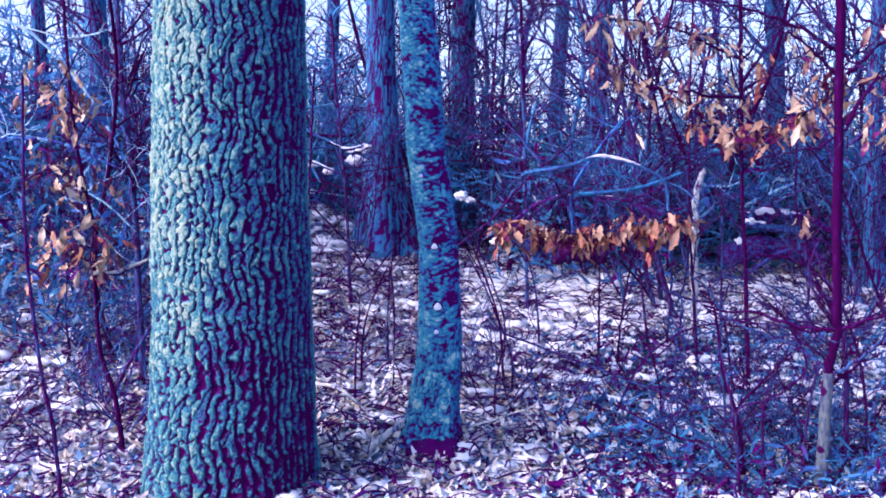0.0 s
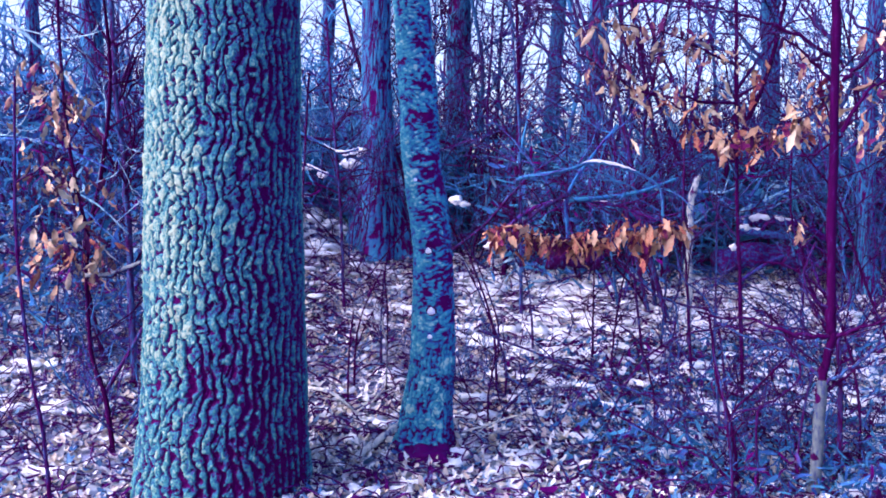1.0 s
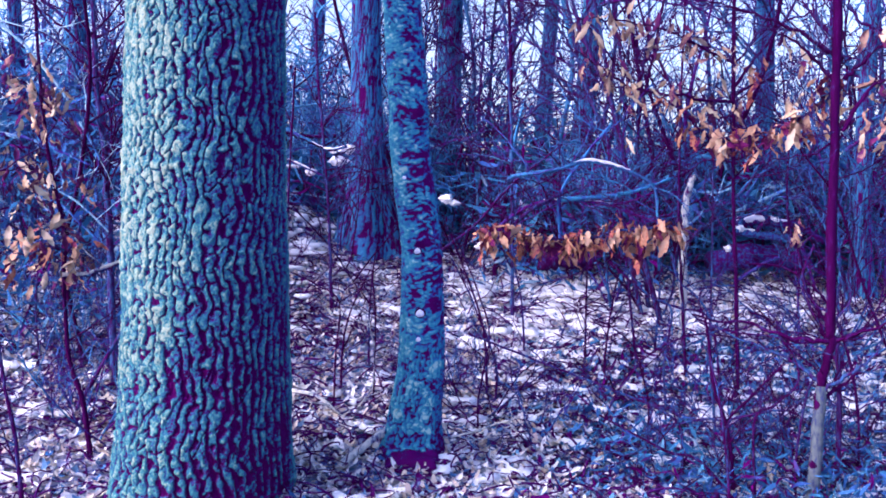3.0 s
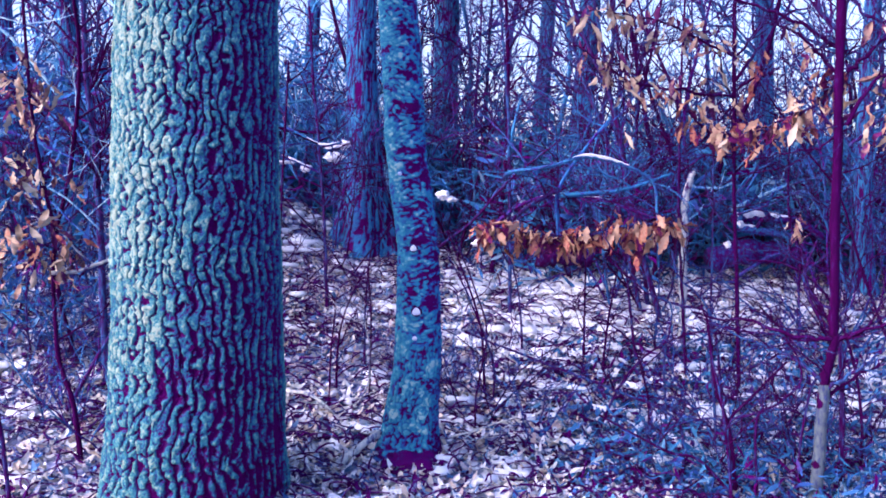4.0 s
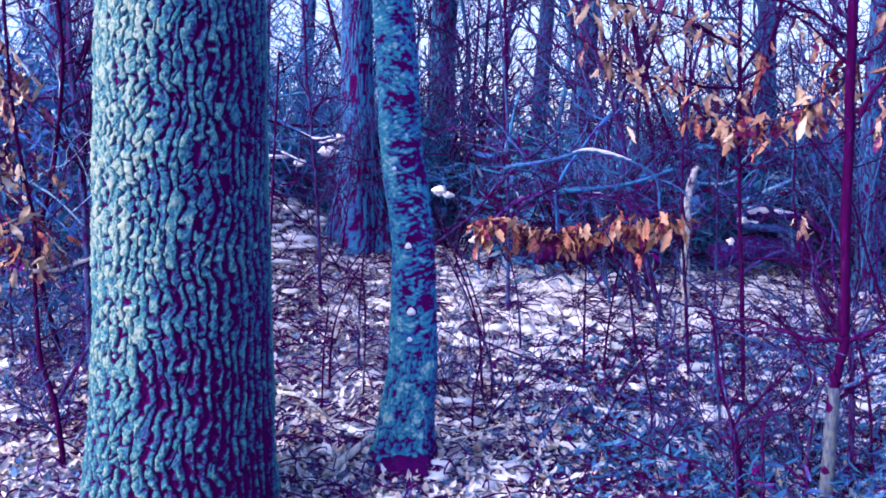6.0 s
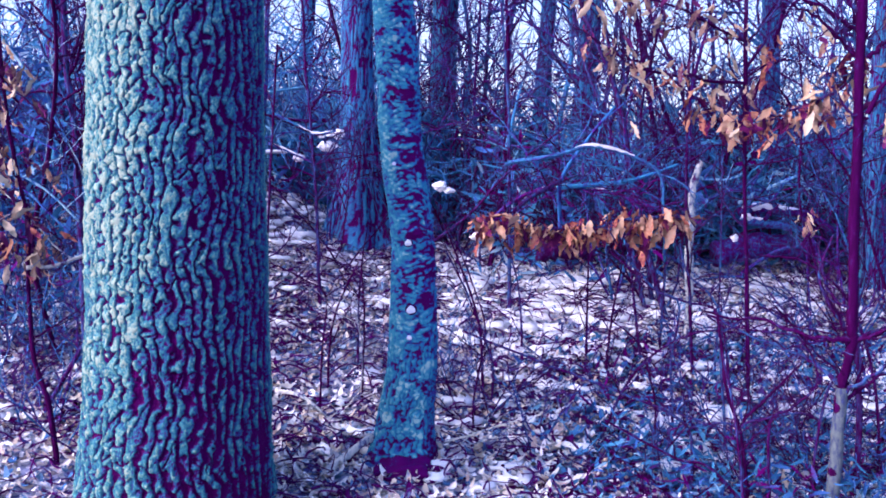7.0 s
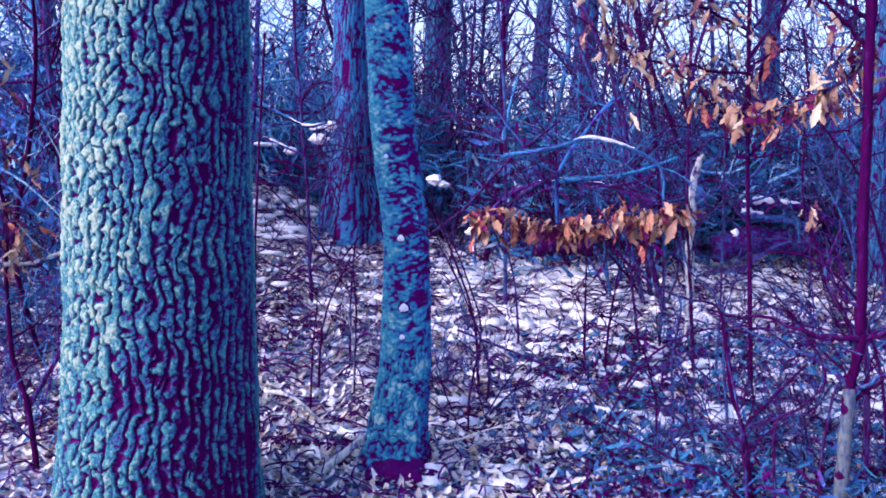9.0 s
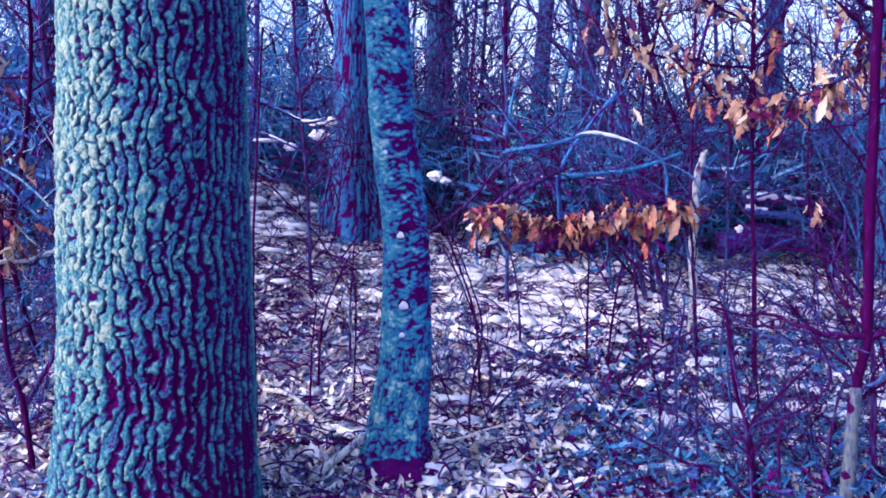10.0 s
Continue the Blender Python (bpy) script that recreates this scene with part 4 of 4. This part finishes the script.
def snow_lump(p, size, seed, label):
    bm = bmesh.new()
    bmesh.ops.create_icosphere(bm, subdivisions=3, radius=1)
    for v in bm.verts:
        k = 1 + 0.5 * noise.noise(v.co * 1.7 + Vector((seed, 0, 0))) + 0.2 * noise.noise(v.co * 4.5 + Vector((0, seed, 0)))
        k *= 1 if v.co.z > -0.2 else 0.75
        v.co = Vector((v.co.x * size[0], v.co.y * size[1], v.co.z * size[2])) * k
    for f in bm.faces:
        f.smooth = True
    me = bpy.data.meshes.new("snow_lump")
    bm.to_mesh(me)
    bm.free()
    me.materials.append(snow_skin)
    ob = new("snow_lump", me)
    ob.location = p
    tagged(ob, label, "snow", "snow lumps")


for n, (p, s) in enumerate((((0.15, 7.60, 1.52), (0.055, 0.05, 0.04)), ((0.21, 7.60, 1.49), (0.05, 0.04, 0.025)), ((-0.63, 8.00, 1.93), (0.035, 0.025, 0.022)), ((2.68, 8.60, 1.10), (0.035, 0.03, 0.035)), ((0.38, 6.80, 1.20), (0.045, 0.04, 0.03)), ((-0.77, 8.00, 1.89), (0.03, 0.02, 0.012)), ((-0.71, 7.98, 1.90), (0.03, 0.02, 0.012)), ((-0.77, 9.30, 1.96), (0.06, 0.04, 0.05)), ((-0.85, 9.30, 1.85), (0.10, 0.05, 0.05)), ((-1.33, 9.30, 1.80), (0.12, 0.04, 0.022)), ((-1.12, 9.30, 1.74), (0.05, 0.03, 0.045)))):
    snow_lump(p, s, n, "small lump of white snow caught on twigs")


# ---- undergrowth ----
def shrub(name, seed, stems, tall, r, mat, label, levels=2, spread=0.35, kids=(3, 6), limbs=0):
    """A many-stemmed shrub; with limbs, each stem carries its branches as parts of their own."""
    rng = np.random.default_rng(seed)
    ob = thing(name, (0, 0, -50), label, "shrub" if not limbs else "young tree", "undergrowth")
    for _ in range(stems):
        a = rng.uniform(0, 6.28)
        bag = Bag()
        foot, way = (rng.normal(0, 0.06), rng.normal(0, 0.06), -0.03), (spread * math.cos(a), spread * math.sin(a), 1)
        if not limbs:
            sprout(bag, foot, way, tall * rng.uniform(0.7, 1.2), r, levels, rng, 0.02, kids, 4, 0.14)
            bag.build("stem", mat, ob)
            continue
        c = smooth_line([np.array(foot) + np.array(way) * tall * k + rng.normal(0, 0.05, 3) * (k > 0) for k in np.linspace(0, 1, 6)], 4)
        bag.tube(c, np.linspace(r, r * 0.3, len(c)), 6)
        bag.build("stem", mat, ob)
        for k in range(limbs):
            i = int(len(c) * (0.25 + 0.72 * k / limbs))
            b, bag = rng.uniform(0, 6.28), Bag()
            sprout(bag, c[i], (math.cos(b), math.sin(b), rng.uniform(0.4, 1.3)), tall * rng.uniform(0.15, 0.34), r * 0.4, levels, rng, 0.03, kids, 4, 0.16)
            bag.build("branch", mat, ob)
    return ob


rng = np.random.default_rng(100)


def scatter(kinds, count, box, keep, seed, scale=(0.8, 1.25)):
    global rng
    rng = np.random.default_rng(seed)
    placed = 0
    while placed < count:
        x, y = rng.uniform(box[0], box[1]), rng.uniform(box[2], box[3])
        if not keep(x, y):
            continue
        k = rng.integers(len(kinds))
        s = rng.uniform(*scale)
        m = pose(*on_ground(x, y), 0, 0, rng.uniform(0, 360))
        if kinds[k].location.z > -40:
            o = copy_thing(kinds[k], m)
        else:
            o = kinds[k]
            o.matrix_basis = m
        o.scale = (s, s, s)
        placed += 1


def clear(x, y):
    """Keeps the open sight lines to the oak, the birch and the snowy glade."""
    u = x / y
    if y < 9.4 and 0.27 < u < 0.42 and (y > 6.6 or rng.uniform() < 0.8):
        return False
    if y < 6.2 and -0.36 < u < 0.03:
        return False
    if y < 9 and -0.2 < u < 0.16 and rng.uniform() < 0.75:
        return False
    return True


bare = [shrub("bare_shrub", 110 + n, 3, 1.5, 0.011, twig_bark, "bare dark shrub of thin crossing stems", 2, 0.55, (4, 7)) for n in range(6)]
blue_bare = [shrub("bare_shrub", 130 + n, 4, 1.9, 0.011, blue_bark, "bare blue-grey shrub of crossing stems", 2, 0.4, (4, 7)) for n in range(6)]
low = [shrub("bramble", 150 + n, 6, 0.7, 0.006, twig_bark if n % 2 else blue_bark, "low tangled bramble of dark and blue stems", 2, 1.0, (3, 6)) for n in range(6)]
arch = [shrub("bramble", 160 + n, 4, 1.1, 0.010, blue_bark, "arching blue bramble canes over leaf litter", 1, 1.3, (3, 6)) for n in range(4)]
tall_bare = [shrub("young_tree", 170 + n, 1, 4.8, 0.03, blue_bark if n % 2 else twig_bark, "tall thin bare young tree", 2, 0.12, (4, 7), 9) for n in range(6)]
dark_bare = [shrub("young_tree", 180 + n, 1, 4.4, 0.026, twig_bark, "tall dark bare young tree with a net of fine twigs", 2, 0.3, (4, 7), 10) for n in range(5)]
whips = [shrub("whip_sapling", 190 + n, 1, 2.7, 0.015, twig_bark, "thin dark leaning sapling with fine crossing twigs", 2, 0.55, (4, 7), 9) for n in range(6)]
scatter(bare, 20, (-4.5, 5.5, 6.8, 10.5), clear, 1)
scatter(whips, 6, (0.6, 4.5, 6.2, 9.5), lambda x, y: x / y > 0.15 and clear(x, y), 2)
scatter(whips[:4], 11, (-4.5, -1.5, 6.0, 9.5), lambda x, y: x / y < -0.24, 3)
scatter(blue_bare, 60, (-6, 7, 8.2, 13), clear, 4)
scatter(arch, 4, (1.2, 3.4, 6.2, 7.6), lambda x, y: x / y > 0.2, 5)
scatter(low, 9, (1.0, 3.2, 5.2, 6.4), lambda x, y: x / y > 0.19, 6)
scatter(low, 4, (0.12, 0.8, 5.9, 6.9), lambda x, y: True, 12)
scatter(low[:3], 12, (-3.5, -1.7, 5.8, 8.0), lambda x, y: True, 7)
scatter(dark_bare, 11, (1.0, 5.2, 8.0, 11), lambda x, y: 0.12 < x / y < 0.52 and clear(x, y), 8)
scatter(dark_bare[:3], 3, (-5, -2, 7.5, 11), lambda x, y: x / y < -0.24, 9)
scatter(tall_bare, 42, (-8, 9, 9.2, 17), lambda x, y: True, 10)
scatter(tall_bare, 8, (0.3, 2.6, 9.4, 12), lambda x, y: True, 11)
scatter(dark_bare[:2], 4, (-1.9, 1.2, 8.6, 11), lambda x, y: True, 14)
scatter(bare[:3], 6, (-1.6, 4.2, 7.6, 9.6), lambda x, y: x / y < -0.07 or x / y > 0.05, 15)


# ---- far thicket and woods, too many to count ----
def thicket(name, count, box, tall, r, seed, label, mat, lift=0.0):
    rng = np.random.default_rng(seed)
    bag = Bag()
    for _ in range(count):
        x, y = rng.uniform(box[0], box[1]), rng.uniform(box[2], box[3])
        z = float(height(x, y)) + lift + rng.uniform(0, tall) ** 1.0 * rng.uniform(0.3, 1.0)
        w = rng.normal(0, 1, 3) * (0.8, 0.5, 0.9)
        n = 4
        pts = [np.array((x, y, z))]
        w = w / np.linalg.norm(w)
        ln = rng.uniform(0.3, 1.1)
        for _k in range(n - 1):
            w = w + rng.normal(0, 0.22, 3)
            w /= np.linalg.norm(w)
            pts.append(pts[-1] + w * ln / n)
        bag.tube(pts, np.linspace(1, 0.4, n) * r * rng.uniform(0.5, 1.5), 3)
    ob = bag.build(name, mat)
    tagged(ob, label, "thicket", kind="stuff")


thicket("far_thicket", 8000, (-8, 9, 10.4, 14.5), 1.7, 0.018, 200, "tangled blue thicket of twigs along the crest", thicket_bark)
thicket("far_thicket", 2600, (-9, -0.4, 11.2, 15), 3.4, 0.014, 202, "tall blue thicket closing the wood behind the oak", far_twig)
thicket("far_thicket", 6000, (0.8, 7, 9.6, 12), 1.3, 0.014, 203, "low blue brush round fallen logs", thicket_bark)
thicket("far_thicket", 1100, (-2.7, 0.3, 10.5, 11.6), 1.7, 0.009, 204, "blue brush on the slope beside the far oak", far_twig, 0.2)
thicket("far_branches", 4400, (-9, 10, 11.5, 17), 4.2, 0.009, 201, "fine bare branches of the far wood", far_twig)


def litter(name, count, box, keep, size, seed, label, mat, tilt=0.35):
    rng = np.random.default_rng(seed)
    x, y = rng.uniform(box[0], box[1], count), rng.uniform(box[2], box[3], count)
    ok = keep(x, y, rng)
    x, y = x[ok], y[ok]
    n = len(x)
    yaw, ln = rng.uniform(0, 2 * np.pi, n), size * rng.uniform(0.6, 1.5, n)
    wd = ln * rng.uniform(0.3, 0.6, n)
    ex = np.stack([np.cos(yaw), np.sin(yaw), rng.normal(0, tilt, n)], -1)
    ey = np.stack([-np.sin(yaw), np.cos(yaw), rng.normal(0, tilt, n)], -1)
    c = np.stack([x, y, height(x, y) + rng.uniform(0.005, 0.04, n)], -1)
    curl = rng.uniform(0.1, 0.95, n) * wd
    verts = []
    lift = rng.normal(0, 0.25, n) * wd
    for a, w, k in ((-0.5, 0.2, 0.7), (-0.3, 0.42, 0.15), (0.0, 0.5, 0.0), (0.3, 0.4, 0.3), (0.5, 0.16, 1.0)):
        for sgn in (-1, 1):
            jag = rng.uniform(0.75, 1.25, n)
            verts.append(c + ex * (ln * a)[:, None] + ey * (wd * w * sgn * jag)[:, None] + np.array([0, 0, 1]) * (curl * k + lift * w * sgn)[:, None])
    v = np.stack(verts, 1).reshape(-1, 3)
    q = (np.arange(n)[:, None, None] * 10 + np.array([(0, 2, 3, 1), (2, 4, 5, 3), (4, 6, 7, 5), (6, 8, 9, 7)])[None]).reshape(-1, 4)
    ob = link_mesh(name, v, q, mat)
    tagged(ob, label, "leaf litter", kind="stuff")


def blades(name, count, box, tall, size, seed, label, keep=lambda x, y, r: x == x):
    """Withered narrow leaves and split stalks standing every way in the brush."""
    rng = np.random.default_rng(seed)
    x, y = rng.uniform(box[0], box[1], count), rng.uniform(box[2], box[3], count)
    ok = keep(x, y, rng)
    x, y = x[ok], y[ok]
    n = len(x)
    c = np.stack([x, y, height(x, y) + 0.03 + tall * rng.uniform(0, 1, n) ** 1.3], -1)
    way = rng.normal(0, 1, (n, 3)) * (1.0, 0.6, 0.75)
    way /= np.linalg.norm(way, axis=1)[:, None]
    flat = np.cross(way, rng.normal(0, 1, (n, 3)))
    flat /= np.linalg.norm(flat, axis=1)[:, None]
    third = np.cross(way, flat)
    ln = size * rng.uniform(0.5, 1.6, n)
    wd = ln * rng.uniform(0.10, 0.24, n)
    curl = rng.normal(0, 0.16, n) * ln
    verts = []
    for a, w in ((-0.5, 0.15), (-0.28, 0.8), (0.0, 1.0), (0.28, 0.7), (0.5, 0.08)):
        for sgn in (-1, 1):
            verts.append(c + way * (ln * a)[:, None] + flat * (wd * w * sgn * rng.uniform(0.7, 1.2, n) * 0.5)[:, None] + third * (curl * 4 * a * a)[:, None])
    v = np.stack(verts, 1).reshape(-1, 3)
    v[:, 2] = np.maximum(v[:, 2], height(v[:, 0], v[:, 1]) + 0.004)
    q = (np.arange(n)[:, None, None] * 10 + np.array([(0, 2, 3, 1), (2, 4, 5, 3), (4, 6, 7, 5), (6, 8, 9, 7)])[None]).reshape(-1, 4)
    tagged(link_mesh(name, v, q, brush_leaf), label, "brush", kind="stuff")


blades("withered_brush", 4200, (0.2, 5.4, 9.0, 10.8), 1.15, 0.17, 210, "withered blue and purple brush round fallen logs", lambda x, y, r: (x / y > 0.05) & (r.uniform(0, 1, len(x)) > 0.5 * (x < 0.9)) & ((y > 9.35) | (x / y < 0.28) | (x / y > 0.43)))
blades("withered_brush", 5600, (-5.2, -1.6, 6.8, 9.5), 2.0, 0.13, 211, "withered blue and purple brush beyond the oak", lambda x, y, r: x / y < -0.22)
blades("withered_brush", 500, (-1.9, 0.3, 10.3, 11.6), 0.6, 0.2, 212, "withered blue and purple brush on the crest")
blades("withered_brush", 6800, (0.9, 3.6, 5.15, 7.4), 0.22, 0.075, 213, "withered blue and purple leaves caught in brambles", lambda x, y, r: (x / y + r.normal(0, 0.05, len(x)) > 0.2) & (r.uniform(0, 1, len(x)) > 0.75 * step(5.5, 6.4, y)))
litter("leaf_litter", 76000, (-5.2, 5.2, 4.0, 11.5), lambda x, y, r: (np.abs(x / y) < 0.6) & (r.uniform(0, 1, len(x)) > 0.25 * step(0.15, 0.26, x / y) * (1 - step(5.8, 6.8, y))) & (r.uniform(0, 1, len(x)) > 0.45 * np.exp(-(((x / y - 0.14) / 0.075) ** 2)) * step(6.8, 8.2, y)), 0.048, 300, "fallen leaves in tan, white and blue, half under snow", leaf_litter)
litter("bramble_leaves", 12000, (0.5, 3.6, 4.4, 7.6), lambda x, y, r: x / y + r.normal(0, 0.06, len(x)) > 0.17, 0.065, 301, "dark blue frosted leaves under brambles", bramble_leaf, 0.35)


# the nearest leaves on the ground, each on its own
ground_leaf = grained("ground_leaf", [(0.12, DARK_LEAF), (0.22, (0.10, 0.14, 0.3)), (0.32, (0.38, 0.40, 0.5)), (0.44, (0.58, 0.42, 0.30)), (0.56, (0.72, 0.60, 0.46)), (0.74, (0.78, 0.74, 0.74))], 45, vary=0.9)
FALLEN = [leaf_mesh("fallen_leaf", ground_leaf, size, curl, n + 30) for n, (size, curl) in enumerate(((0.085, 0.35), (0.07, -0.3), (0.095, 0.5), (0.06, 0.2)))]
rng = np.random.default_rng(310)
for _ in range(300):
    x, y = rng.uniform(-2.2, 2.5), rng.uniform(4.9, 5.75)
    leaf = new("fallen_leaf", FALLEN[rng.integers(len(FALLEN))])
    leaf.parent = bpy.data.objects["ground"]
    leaf.matrix_basis = pose(*on_ground(x, y, 0.028), 90 + rng.normal(0, 22), rng.normal(0, 16), rng.uniform(0, 360)) @ Matrix.Scale(rng.uniform(0.7, 1.25), 4)


def snow_blobs(name, count, box, keep, seed, label):
    """Low irregular pads of snow left lying between leaves."""
    rng = np.random.default_rng(seed)
    bm = bmesh.new()
    bmesh.ops.create_uvsphere(bm, u_segments=10, v_segments=6, radius=1)
    unit = np.array([v.co[:] for v in bm.verts])
    tri = np.array([[v.index for v in f.verts] + ([f.verts[2].index] if len(f.verts) == 3 else []) for f in bm.faces if len(f.verts) == 4])
    bm.free()
    bag = Bag()
    done = 0
    while done < count:
        x, y = rng.uniform(box[0], box[1]), rng.uniform(box[2], box[3])
        if not keep(x, y, rng):
            continue
        s = rng.uniform(0.03, 0.11)
        a = rng.uniform(0, 6.28)
        v = unit * (1 + 0.25 * np.sin(3 * unit[:, [1, 2, 0]] * rng.uniform(1, 2) + rng.uniform(0, 6, 3)))
        v = v * (s * rng.uniform(0.9, 1.8), s, s * rng.uniform(0.25, 0.45))
        v = np.stack([v[:, 0] * math.cos(a) - v[:, 1] * math.sin(a), v[:, 0] * math.sin(a) + v[:, 1] * math.cos(a), v[:, 2]], -1)
        bag.add(v + on_ground(x, y, 0.012), tri)
        done += 1
    tagged(bag.build(name, snow_skin), label, "snow", kind="stuff")


def snowy(x, y, rng):
    glade = math.exp(-(((x / y - 0.12) / 0.09) ** 2)) * step(6.5, 8.0, y)
    glade = max(glade, 0.30 * step(0.2, 0.26, x / y) * (1 - step(6.6, 7.4, y)), 0.6 * math.exp(-(((x / y + 0.15) / 0.05) ** 2)) * step(8.3, 9.2, y), 0.6 * math.exp(-(((x / y - 0.3) / 0.09) ** 2)) * step(6.2, 7, y))
    return abs(x / y) < 0.58 and rng.uniform() < (0.06 if x / y > -0.1 else 0.03) + 0.36 * glade


snow_blobs("snow_pads", 2000, (-5, 5.2, 4.2, 11.2), snowy, 400, "pads of old white snow between leaves")


def ground_twigs(name, count, box, r, seed, label, mat, lift=0.07):
    rng = np.random.default_rng(seed)
    bag = Bag()
    for _ in range(count):
        x, y = rng.uniform(box[0], box[1]), rng.uniform(box[2], box[3])
        if abs(x / y) > 0.6:
            continue
        a, bend, ln = rng.uniform(0, 6.28), rng.normal(0, 2.2), rng.uniform(0.1, 0.36)
        k = np.linspace(0, 1, 5)
        px, py = x + np.cumsum(np.cos(a + bend * k)) * ln / 5, y + np.cumsum(np.sin(a + bend * k)) * ln / 5
        pz = height(px, py) + 0.02 + lift * rng.uniform(0, 1) * np.sin(np.pi * k * rng.uniform(0.5, 1)) + rng.uniform(0, 0.02)
        bag.tube(np.stack([px, py, pz], -1), np.linspace(1, 0.5, 5) * r * rng.uniform(0.6, 1.5), 3)
    tagged(bag.build(name, mat), label, "twigs", kind="stuff")


ground_twigs("fallen_twigs", 6000, (-5, 5.2, 4.1, 10.5), 0.006, 500, "dark fallen twigs scattered over leaf litter", plum_twig)


def shading_woods(name, seed, label):
    """Unseen trunks with bare boughs beside and behind the path, added to block skylight."""
    rng = np.random.default_rng(seed)
    bag = Bag()
    for _ in range(120):
        x, y = rng.uniform(-16, 16), rng.uniform(-12, 11)
        if abs(x) < 5.2 and y > -3 or abs(x) < 2.0 or x < -5 and rng.uniform() < 0.6 or y > 0 and abs(x / (y + 0.01)) < 0.66:
            continue
        z, r, top = float(height(x, y)), rng.uniform(0.06, 0.22), rng.uniform(6, 10)
        lean = rng.normal(0, 0.03, 2)
        k = np.linspace(-0.05, top, 9)
        bag.tube(np.stack([x + lean[0] * k, y + lean[1] * k, z + k], -1), np.linspace(r, r * 0.3, 9), 7)
        for _k in range(7):
            h, a = rng.uniform(0.8, top), rng.uniform(0, 6.28)
            sprout(bag, (x + lean[0] * h, y + lean[1] * h, z + h), (math.cos(a), math.sin(a), 0.5), rng.uniform(1.0, 2.4), 0.03, 2, rng, 0.04, (4, 7))
    tagged(bag.build(name, far_bark), label, "woods", kind="stuff")


shading_woods("surrounding_woods", 600, "bare winter woods out of view, added to block sky light")
